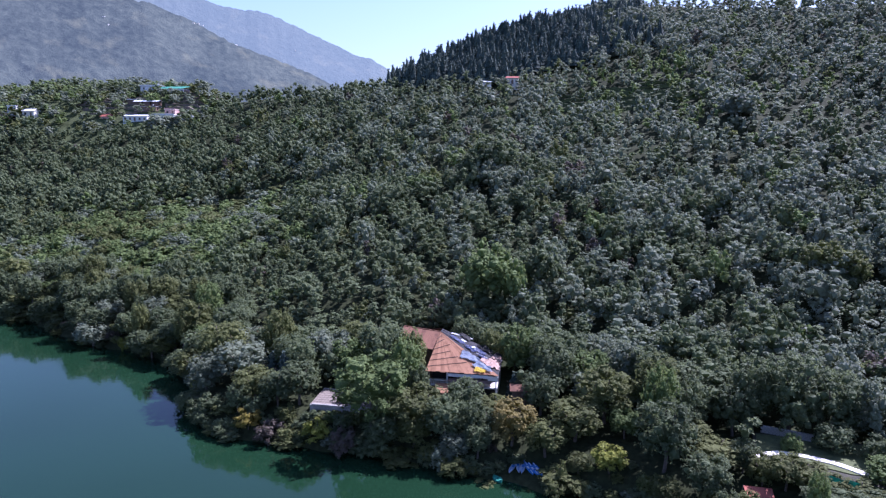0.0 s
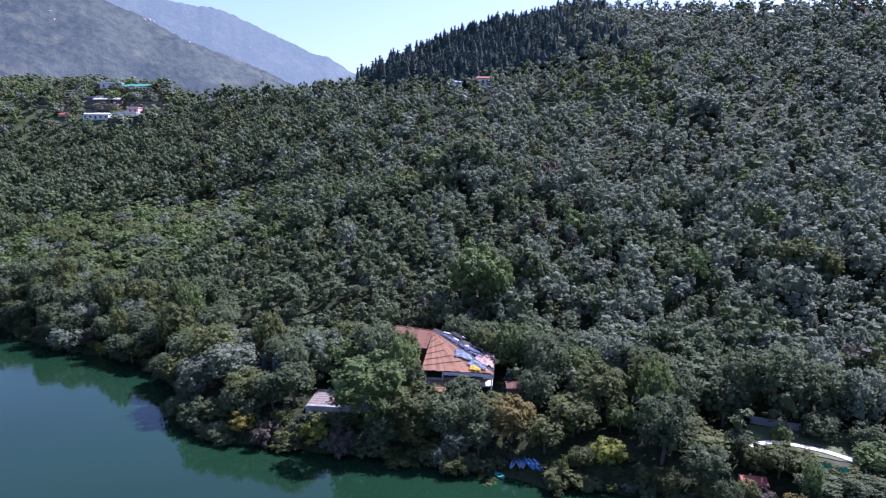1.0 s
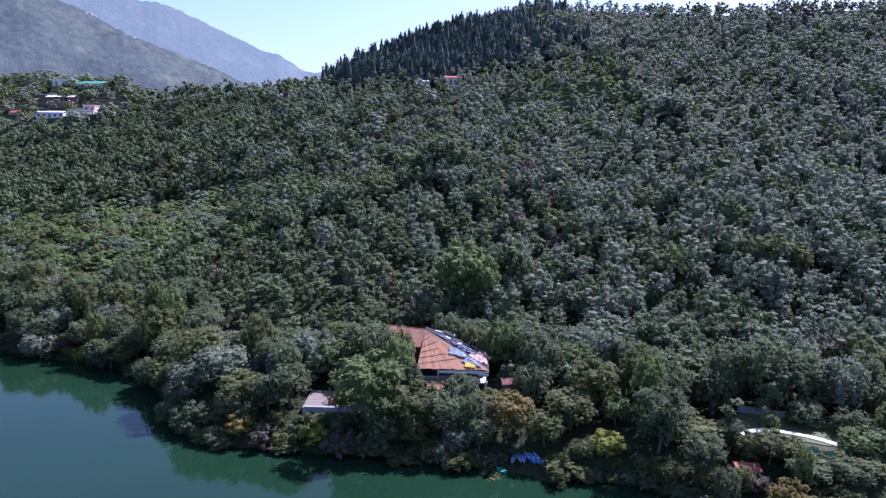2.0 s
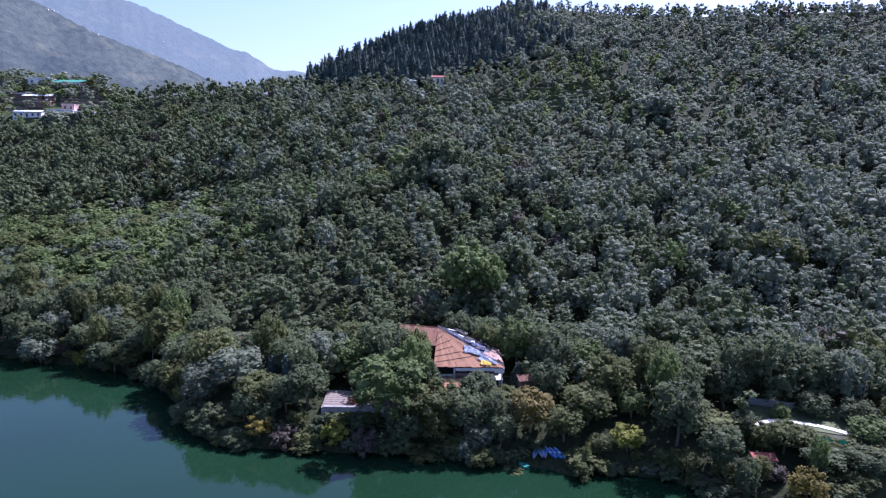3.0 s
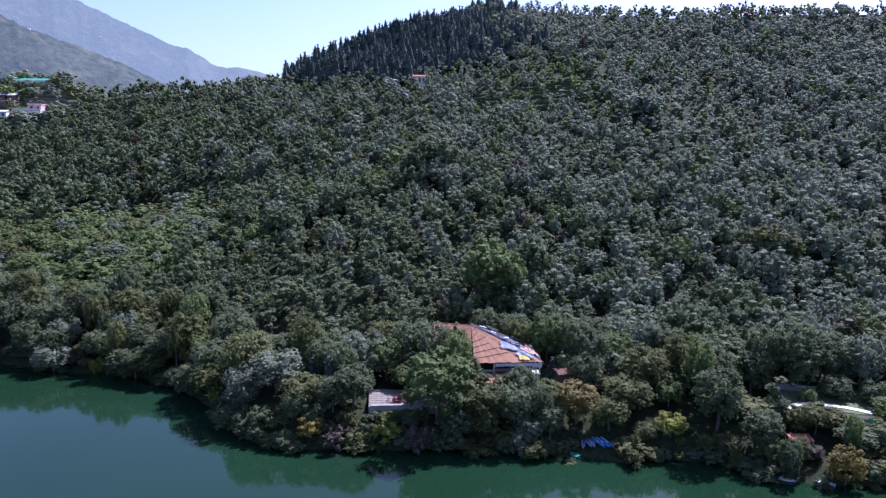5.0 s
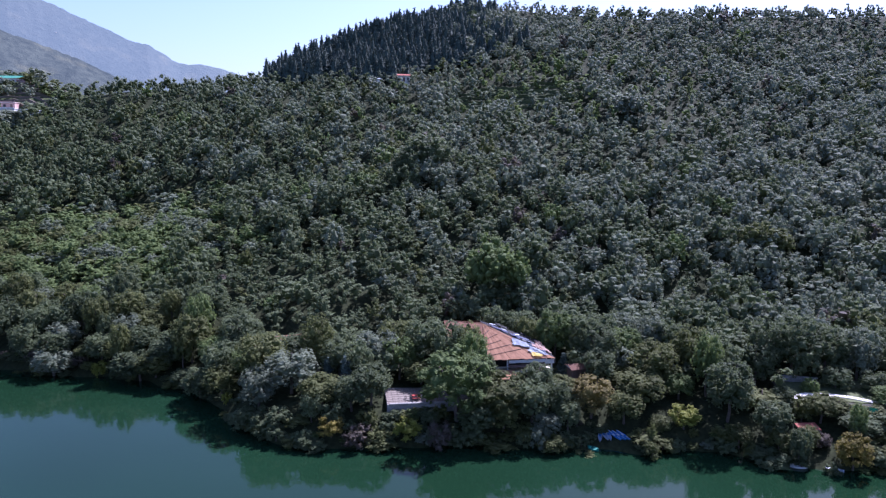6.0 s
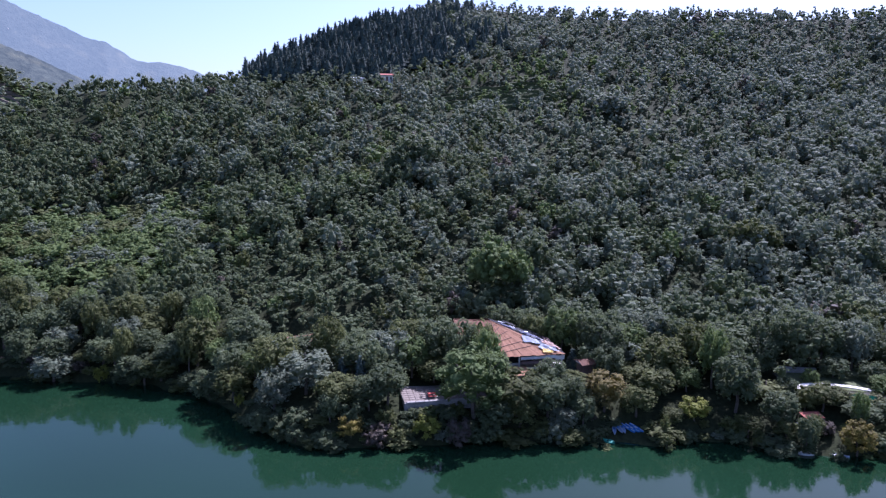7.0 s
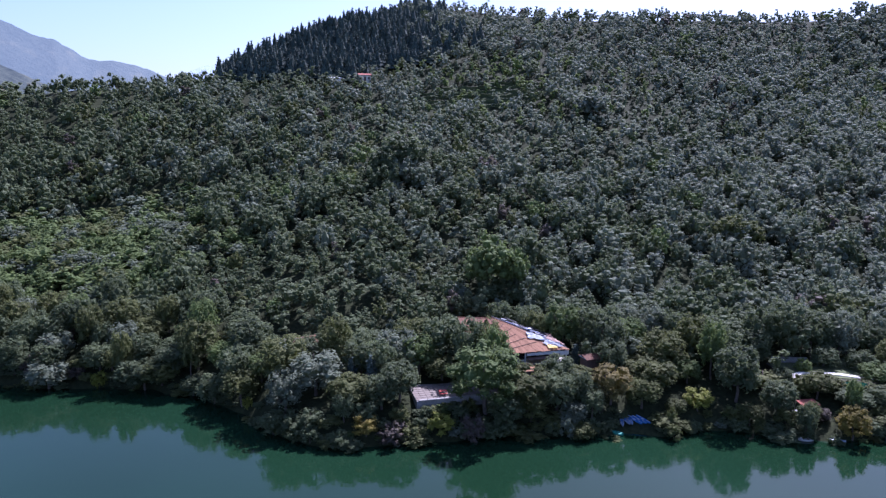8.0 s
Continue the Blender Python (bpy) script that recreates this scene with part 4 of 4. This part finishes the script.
    tarp([on_front(-6.6, 118.1), on_front(-4.4, 117.7), on_front(-4.5, 119.0), on_front(-6.4, 119.3)], YELLOW, root, 0.12, 3, label="yellow plastic sheet")
    tarp([on_right(-12.8, 128.4), on_right(-9.8, 126.2), on_right(-9.2, 127.6), on_right(-12.0, 129.6)], NAVY, root, 0.16, 4, label="blue plastic sheet")
    tarp([on_right(-9.4, 125.9), on_right(-7.3, 124.2), on_right(-6.8, 125.4), on_right(-8.9, 127.2)], NAVY, root, 0.2, 5, label="blue plastic sheet")
    tarp([on_right(-8.2, 126.6), on_right(-5.4, 124.6), on_right(-5.0, 126.2), on_right(-7.6, 128.2)], NAVY, root, 0.2, 6, label="blue plastic sheet")
    tarp([on_right(-4.6, 120.6), on_right(-2.2, 119.6), on_right(-2.2, 124.6), on_right(-4.2, 124.4)], CLOTH, root, 0.3, 7, label="faded pink cloth")
    tarp([on_right(-5.8, 120.8), on_right(-3.8, 119.4), on_right(-3.9, 122.4), on_right(-5.6, 123.0)], CLOTH, root, 0.3, 8, label="faded pale cloth")
    tarp([on_right(-12.6, 130.2), on_right(-8.6, 131.8), on_right(-8.4, 132.5), on_right(-12.6, 130.8)], WHITE_ROOF, root, 0.1, 9, 7, "white plastic sheet")
    tarp([on_right(-11.4, 131.4), on_right(-9.0, 129.6), on_right(-8.2, 131.2), on_right(-10.6, 133.2)], DARK, root, 0.3, 10, 7, "black plastic sheet")
    tarp([on_right(-7.0, 128.6), on_right(-4.4, 126.8), on_right(-3.8, 129.4), on_right(-6.2, 131.0)], DARK, root, 0.35, 11, 7, "black plastic sheet")
    tarp([on_right(-6.4, 123.4), on_right(-5.0, 122.4), on_right(-4.6, 123.6), on_right(-5.8, 124.6)], NAVY, root, 0.3, 12, 7, "blue plastic sheet")
    tarp([on_right(-10.6, 128.6), on_right(-9.6, 127.9), on_right(-9.2, 128.6), on_right(-10.2, 129.4)], WHITE_ROOF, root, 0.2, 13, 6, "white plastic sheet")
    tarp([on_right(-4.0, 124.8), on_right(-2.3, 124.4), on_right(-2.2, 128.0), on_right(-3.6, 127.2)], CLOTH, root, 0.35, 14, 7, "faded pink cloth")
    part("roof_pole", tube((-6.9, 124.5, 12.8), (-4.6, 123.6, 12.2), 0.07), WHITE, root, "pale loose pole")
    part("water_tank", tube((-7.6, 126.0, 12.8), (-7.6, 126.0, 13.5), 0.4, 14), WHITE, root, "small white water tank")
    part("porch_roof", slab([(-13.6, 114.8, 8.0), (-10.4, 114.8, 8.0), (-10.4, 117.4, 8.9), (-13.6, 117.4, 8.9)], 0.08), RUST, root, "reddish lean-to roof")
    for x in (-13.4, -10.6):
        part("porch_post", tube((x, 115.0, float(ground_z(x, 115)) - 0.2), (x, 115.0, 7.95), 0.07), WOOD, root)
    part("awning", slab([(-11.4, 117.1, 9.5), (-3.2, 117.1, 9.5), (-3.2, 118.1, 9.75), (-11.4, 118.1, 9.75)], 0.05), BROWN, root)


lakeside_hall()


def house(name, label, x, y, z, wide, deep, storeys, wall, roof, kind="flat", turn=0.0, upper=None, windows=2, rise=1.2):
    """A small village house: walls storey by storey, windows with frames, door, flat slab or pitched sheet roof."""
    root = tagged(new(name), label, "house")
    base = -2.5
    for s in range(storeys):
        z0, z1 = (base if s == 0 else s * 2.7), (s + 1) * 2.7
        part("wall", block(-wide / 2, wide / 2, -deep / 2, deep / 2, z0, z1, 0.03), (upper or wall) if s else wall, root)
        part("floor_slab", block(-wide / 2 - 0.2, wide / 2 + 0.2, -deep / 2 - 0.3, deep / 2 + 0.2, z1, z1 + 0.16, 0.02), WHITE, root)
        for k in range(windows):
            wx = -wide / 2 + wide * (k + 0.5) / windows
            if s == 0 and k == windows // 2:
                part("door", block(wx - 0.5, wx + 0.5, -deep / 2 - 0.06, -deep / 2 - 0.004, 0.1, 2.1, 0.0), BROWN, root)
                continue
            pane = part("window", block(wx - 0.55, wx + 0.55, -deep / 2 - 0.05, -deep / 2 - 0.004, z1 - 1.9, z1 - 0.7, 0.0), GLASS, root)
            part("sill", block(wx - 0.65, wx + 0.65, -deep / 2 - 0.14, -deep / 2 - 0.01, z1 - 2.0, z1 - 1.91, 0.0), WHITE, pane)
    top = storeys * 2.7 + 0.16
    if kind == "pitched":
        w, d = wide / 2 + 0.5, deep / 2 + 0.6
        part("roof", slab([(-w, -d, top), (w, -d, top), (w, 0, top + rise), (-w, 0, top + rise)], 0.06), roof, root)
        part("roof", slab([(w, d, top), (-w, d, top), (-w, 0, top + rise), (w, 0, top + rise)], 0.06), roof, root)
        for s in (-1, 1):
            part("gable", slab([(s * wide / 2, -deep / 2, top), (s * wide / 2 + 0.02 * s, 0, top + rise - 0.08), (s * wide / 2, deep / 2, top)], 0.05), wall, root)
    else:
        part("roof", block(-wide / 2 - 0.25, wide / 2 + 0.25, -deep / 2 - 0.35, deep / 2 + 0.25, top + 0.004, top + 0.2, 0.03), roof, root)
        part("parapet", block(-wide / 2 - 0.2, wide / 2 + 0.2, -deep / 2 - 0.3, -deep / 2 - 0.15, top + 0.2, top + 0.55, 0.02), wall, root)
        part("water_tank", tube((wide * 0.25, 0.4, top + 0.2), (wide * 0.25, 0.4, top + 1.2), 0.45, 12), WHITE if wide > 8 else DARK, root)
    root.matrix_basis = Matrix.Translation((x, y, z)) @ Matrix.Rotation(turn, 4, "Z")
    return root


house("cottage", "small lakeside cottage with reddish sheet roof", -55.6, 142.0, 6.6, 6.0, 4.6, 1, BROWN, OLD_RUST, "pitched", 0.25, windows=3)
house("village_house", "white two-storey village house with pink upper floor", -198.5, 342.5, 63.7, 12.5, 7.0, 1, WHITE, WHITE, windows=5)
house("village_house", "pink plastered rooftop house with flat roof", -196.0, 344.5, 66.6, 6.0, 5.0, 1, PINK, PINK, windows=2)
house("village_house", "long low house with pale sheet roof", -214.5, 341.0, 63.0, 14.0, 5.0, 1, WHITE, WHITE_ROOF, "pitched", windows=5, rise=0.7)
house("village_house", "low shed with pale flat roof", -186.5, 342.5, 63.0, 8.0, 4.0, 1, WHITE, WHITE_ROOF, windows=3)
house("village_house", "long brown village building on a terrace", -215.5, 352.5, 68.6, 13.0, 5.0, 1, BROWN, BROWN, windows=6)
for k in range(3):
    house("village_shed", "small shed with white sheet roof above brown building", -223.0 + 5.2 * k, 357.0, 71.6, 4.2, 3.4, 1, BROWN, WHITE_ROOF, "pitched", windows=1, rise=0.8)
house("school_building", "long building with green sheet roof on hilltop", -210.5, 375.5, 80.0, 18.0, 6.0, 1, WHITE, GREEN_ROOF, "pitched", -0.06, windows=7, rise=1.4)
house("village_house", "reddish brick house at the hilltop edge", -200.5, 373.0, 78.6, 5.5, 4.5, 1, PINK, OLD_RUST, windows=2)
house("village_house", "white flat-roofed house on the hilltop", -227.0, 378.0, 81.8, 13.0, 5.5, 1, WHITE, WHITE, windows=3)
house("village_house", "white flat-roofed house among terraces", -292.5, 346.0, 68.2, 5.5, 4.5, 1, WHITE, WHITE, windows=3, upper=PALE_STONE)
house("village_house", "pink plastered house among terraces", -298.0, 343.0, 64.6, 6.0, 5.0, 1, PINK, WHITE, windows=2)
house("village_house", "small house with pale blue sheet roof", -281.0, 344.0, 65.6, 7.0, 4.0, 1, PALE_STONE, WHITE_ROOF, "pitched", windows=2)
house("village_house", "small house with dull red sheet roof", -234.0, 345.0, 62.8, 6.5, 4.5, 1, PINK, RED_ROOF, "pitched", windows=2)
house("village_shed", "shed with white sheet roof among orchard trees", -229.5, 362.0, 73.0, 5.5, 4.0, 1, BROWN, WHITE_ROOF, windows=1)
house("hill_cottage", "hilltop cottage with long bright red sheet roof", -12.4, 326.0, 80.6, 5.4, 4.5, 1, PALE_STONE, RED_ROOF, "pitched", windows=3, rise=0.9)
house("hill_shed", "hilltop shed with white sheet roof", -25.9, 333.4, 79.6, 5.0, 3.5, 1, WHITE, WHITE_ROOF, "pitched", 0.3, windows=1, rise=0.5)
house("ridge_house", "small pink house on the low ridge", -87.2, 352.0, 74.2, 6.0, 4.0, 1, PINK, PALE_STONE, windows=2)
house("woodland_hut", "small grey wooden hut in the woods", -109.0, 171.0, 8.4, 1.8, 1.8, 1, WOOD, WOOD, "pitched", 0.4, windows=1, rise=0.7)
house("garden_shed", "brown-roofed garden shed beside the hall", 2.4, 116.4, 6.5, 3.6, 2.6, 1, BROWN, OLD_RUST, "pitched", 0.1, windows=1, rise=0.6)


for x, y, z, wide in ((-1568.9, 2903.0, 567.5, 12.0), (-1557.0, 2920.0, 568.0, 15.0), (-1817.8, 2642.0, 552.0, 12.0), (-1786.4, 2619.0, 516.5, 10.0), (-1413.1, 2990.5, 484.2, 11.0), (-1954.4, 3716.0, 697.5, 16.0), (-1485.0, 3906.0, 582.5, 14.0)):
    house("mountain_house", "tiny pale house far up the hazy mountainside", x, y, z, wide, 6.0, 1, PALE_STONE, WHITE_ROOF, "pitched", windows=3)


# ---------------------------------------------------------------- terrace, lawn and landing
def paved_terrace():
    root = tagged(new("pavement_terrace"), "sunlit paved terrace with pale stone edge", "terrace", kind="structure")
    part("base", slab([(-36.0, 111.6, 5.36), (-16.0, 110.6, 5.36), (-16.0, 117.4, 5.5), (-36.0, 120.0, 5.5)], 2.6), STONE, root)
    tile = None
    tile_rng = random.Random(4)
    for j in range(7):
        for i in range(17):
            x, y = -35.4 + 1.14 * i, 112.5 + 1.04 * j - 0.05 * i * 0.5
            z = 5.40 + 0.02 * j + tile_rng.uniform(-0.012, 0.012)
            if tile is None:
                tile = part("tile", block(-0.54, 0.54, -0.49, 0.49, -0.06, 0.06, 0.02), PAVING, root)
                tile.location = (x, y, z)
            else:
                more = tile.copy()
                scene.collection.objects.link(more)
                more.location, more.rotation_euler = (x, y, z), (0, 0, tile_rng.uniform(-0.02, 0.02))
    for k in range(12):
        x = -35.6 + 1.65 * k
        part("edge_stone", block(x, x + 1.6, 111.35 - 0.05 * k, 111.95 - 0.05 * k, 5.2, 5.58, 0.04), STONE, root, "worn edging stone")


paved_terrace()


def picnic_table():
    root = tagged(new("picnic_table"), "red painted picnic table on the terrace", "table")
    x, y, z = -30.4, 113.6, 5.47
    part("tabletop", block(x - 0.8, x + 0.8, y - 0.4, y + 0.4, z + 0.7, z + 0.76), RED, root)
    for sx in (-0.65, 0.65):
        for sy in (-0.3, 0.3):
            part("leg", block(x + sx - 0.04, x + sx + 0.04, y + sy - 0.04, y + sy + 0.04, z, z + 0.7, 0.01), RED, root)
    for sy in (-0.75, 0.75):
        part("bench", block(x - 0.8, x + 0.8, y + sy - 0.14, y + sy + 0.14, z + 0.4, z + 0.45), RED, root)


picnic_table()


def lawn_terrace():
    root = tagged(new("ground_lawn"), "raised lawn terrace with pale concrete walk", "lawn", kind="structure")
    part("earth", slab([(38.0, 101.0, 6.7), (49.4, 93.8, 6.7), (72.0, 93.0, 6.8), (72.0, 106.0, 6.9), (40.0, 109.6, 6.8)], 3.2), LITTER, root)
    part("grass", slab([(38.6, 102.4, 6.86), (49.9, 96.8, 6.86), (71.6, 94.0, 6.86), (71.6, 105.6, 6.9), (40.4, 109.0, 6.88)], 0.12), GRASS, root, "mown green lawn")
    walk_line = ((37.6, 100.2), (40.0, 101.4), (42.0, 102.2), (44.2, 101.8), (46.0, 101.2), (48.8, 99.8), (50.6, 98.2), (51.8, 96.8), (53.6, 95.4), (56.5, 94.6))
    for (ax, ay), (bx, by) in zip(walk_line, walk_line[1:]):
        side = Vector((by - ay, ax - bx, 0)).normalized() * 0.6
        a, b = Vector((ax, ay, 7.0)), Vector((bx, by, 7.0))
        b = b - (b - a) * 0.02
        part("walk_slab", slab([tuple(a - side), tuple(b - side), tuple(b + side), tuple(a + side)], 0.2), PALE_STONE, root, "pale concrete walk")


lawn_terrace()


def stone_wall():
    root = tagged(new("wall_retaining"), "grey stone retaining wall behind the lawn", "wall", kind="structure")
    wall_rng = random.Random(9)
    a, b = Vector((41.6, 109.9, 0)), Vector((48.5, 107.4, 0))
    stone = None
    for j in range(4):
        for i in range(13):
            f = (i + 0.5 * (j % 2)) / 13
            at = a.lerp(b, f) + Vector((0, wall_rng.uniform(-0.04, 0.04), 6.95 + 0.3 * j))
            if stone is None:
                stone = part("stone", block(-0.27, 0.27, -0.25, 0.25, -0.145, 0.145, 0.05), STONE, root)
                more = stone
            else:
                more = stone.copy()
                scene.collection.objects.link(more)
            more.location, more.rotation_euler = at, (0, 0, math.atan2(-2.5, 6.9) + wall_rng.uniform(-0.05, 0.05))


stone_wall()


def shade_net():
    root = tagged(new("shade_net"), "green shade net hung on wooden posts", "shade net")
    for x, y in ((45.6, 95.4), (49.6, 93.0)):
        part("post", tube((x, y, float(ground_z(x, y)) - 0.3), (x, y, 7.6), 0.06), WOOD, root)
    tarp([(45.6, 95.4, 5.2), (49.6, 93.0, 5.2), (49.6, 93.1, 7.1), (45.6, 95.5, 7.1)], TEAL, root, 0.15, 3, label="green net")


shade_net()


def landing_shelter():
    root = tagged(new("landing_shelter"), "open shelter with red sheet roof by the landing", "shelter")
    g = float(ground_z(37, 94.5))
    part("roof", slab([(34.9, 93.2, 4.1), (38.6, 92.9, 4.1), (38.8, 95.0, 4.6), (35.0, 95.3, 4.6)], 0.06), RED_ROOF, root)
    for x, y in ((34.8, 93.5), (38.3, 93.3), (38.4, 95.1), (35.0, 95.4)):
        part("post", tube((x, y, g - 1.5), (x, y, 4.6), 0.07), WOOD, root)
    part("deck", block(34.4, 39.6, 92.8, 96.0, g - 0.1, g + 0.12), WOOD, root)


landing_shelter()


def boat_shape(length, width, depth):
    """A pointed hull with a rounded bottom and a raised deck, with an open well."""
    bm = bmesh.new()
    n, m = 15, 9
    rows = []
    for i in range(n):
        f = i / (n - 1) * 2 - 1
        w = width / 2 * max(0.03, (1 - abs(f) ** 2.3)) ** 0.75
        lift = 0.16 * depth * 5 * abs(f) ** 4 * 0.3
        row = []
        for j in range(m):
            a = math.pi * j / (m - 1)
            row.append(bm.verts.new((f * length / 2, w * math.cos(a), lift + depth * (1 - math.sin(a) ** 0.7))))
        deck = bm.verts.new((f * length / 2, 0, lift + depth * (1.18 if abs(f) > 0.35 else 0.55)))
        row.append(deck)
        rows.append(row)
    for p, q in zip(rows, rows[1:]):
        for j in range(m - 1):
            bm.faces.new((p[j], p[j + 1], q[j + 1], q[j]))
        bm.faces.new((p[m - 1], p[m], q[m], q[m - 1]))
        bm.faces.new((p[m], p[0], q[0], q[m]))
    bm.faces.new(rows[0])
    bm.faces.new(rows[-1][::-1])
    return bm


def kayak(label, mat, trim_mat):
    root = tagged(new("kayak"), label, "kayak", "kayaks on the bank")
    part("hull", boat_shape(3.1, 0.78, 0.3), mat, root)
    part("seat", block(-0.45, 0.1, -0.2, 0.2, 0.18, 0.3, 0.04), trim_mat, root, "moulded seat")
    part("keel_strip", tube((-1.45, 0, 0.37), (-0.6, 0, 0.37), 0.05, 6), trim_mat, root)
    part("deck_line", tube((0.6, 0, 0.37), (1.45, 0, 0.37), 0.05, 6), trim_mat, root)
    return root


blue_kayak = kayak("blue and white plastic kayak on the bank", BLUE, WHITE)
pale_kayak = kayak("pale plastic kayak on the bank", PALE_BLUE, BLUE)
KAYAKS = ((5.6, 101.0, -58, 0), (4.9, 101.3, -55, 0), (4.2, 101.6, -60, 0), (3.3, 102.0, -96, 1), (2.5, 102.2, -82, 1), (1.7, 102.0, -112, 1))
for n, (x, y, turn, which) in enumerate(KAYAKS):
    m = Matrix.Translation((x, y, float(ground_z(x, y)) + 0.25)) @ Matrix.Rotation(radians(turn), 4, "Z") @ Matrix.Rotation(radians(14), 4, "Y")
    root = (blue_kayak, pale_kayak)[which]
    if n in (0, 3):
        root.matrix_basis = m
    else:
        copy_thing(root, m)


def rowing_boat(label, mat, x, y, turn, long=3.6):
    root = tagged(new("rowing_boat"), label, "boat", "boats at the landing")
    part("hull", boat_shape(long, 1.3, 0.5), mat, root)
    for f in (-0.6, 0.4):
        part("thwart", block(f - 0.12, f + 0.12, -0.5, 0.5, 0.36, 0.42), WOOD, root)
    root.matrix_basis = Matrix.Translation((x, y, -0.12)) @ Matrix.Rotation(radians(turn), 4, "Z")


rowing_boat("white rowing boat moored under the trees", WHITE, 31.2, 88.2, -20, 2.8)
rowing_boat("white and blue rowing boat at the landing", PALE_BLUE, 36.2, 86.2, -35, 2.8)
rowing_boat("small green boat beside the kayaks", TEAL, -0.6, 99.4, -50, 2.2)
rowing_boat("pale rowing boat in tree shade", PALE_BLUE, 47.0, 84.6, 10)


def jetty():
    root = tagged(new("jetty"), "small blue and white floating jetty", "jetty")
    for k in range(6):
        part("plank", block(33.6 + 0.52 * k, 34.08 + 0.52 * k, 88.8, 90.4, 0.28, 0.36, 0.01), WHITE if k % 2 else PALE_BLUE, root)
    for y in (89.0, 90.2):
        part("float", tube((33.6, y, 0.08), (36.7, y, 0.08), 0.2, 10), BLUE, root)
    part("cabin", block(34.3, 36.2, 93.9, 94.9, 1.2, 2.6, 0.05), BLUE, root, "blue ticket counter with white top")
    part("counter", block(34.1, 36.4, 93.7, 95.0, 2.6, 2.72, 0.02), WHITE, root)


jetty()


# ---------------------------------------------------------------- terraced fields
EARTH = plain("dry_terrace_bank", (0.09, 0.07, 0.05), (0.2, 0.165, 0.12), 0.5, 0.95, 0.4)


def terrace_banks(name, label, x0, x1, y0, y1, count, mat=EARTH):
    """Dry banks that follow the contour lines of the field steps."""
    root = tagged(new(name), label, "terrace bank", kind="structure")
    bank_rng = random.Random(11)
    xs = np.arange(x0, x1 + 0.1, 2.5)
    ys = np.linspace(y0, y1, 90)
    heights = canopy(xs[:, None], ys[None]) + np.zeros((len(xs), len(ys)))
    levels = np.linspace(heights[len(xs) // 2].min() + 1, heights[len(xs) // 2].max() - 1, count)
    for level in levels:
        line = [(x, float(np.interp(level, row, ys))) for x, row in zip(xs, heights) if row.min() < level < row.max()]
        start = bank_rng.randrange(0, 4)
        line = line[start : len(line) - bank_rng.randrange(0, 4)]
        if len(line) < 3:
            continue
        bm = bmesh.new()
        rings = []
        for x, y in line:
            z, h = float(ground_z(x, y)), bank_rng.uniform(0.8, 1.4)
            rings.append([bm.verts.new(p) for p in ((x, y - 0.5, z - 0.8), (x, y - 0.25, z + h), (x, y + 0.5, z + h + 0.1), (x, y + 0.8, z - 0.8))])
        for p, q in zip(rings, rings[1:]):
            for k in range(4):
                n = (k + 1) % 4
                bm.faces.new((p[k], q[k], q[n], p[n]))
        bm.faces.new(rings[0])
        bm.faces.new(rings[-1][::-1])
        part("bank", bm, mat, root)


terrace_banks("ground_village_terraces", "dry earth banks of village field terraces", -208.0, -172.0, 344.0, 374.0, 7)
terrace_banks("ground_orchard_terraces", "dry earth banks among terraced village orchards", -262.0, -212.0, 346.0, 372.0, 5)
terrace_banks("ground_hill_terraces", "grassy banks of small hill field terraces", 8.0, 66.0, 280.0, 314.0, 7, GRASS)
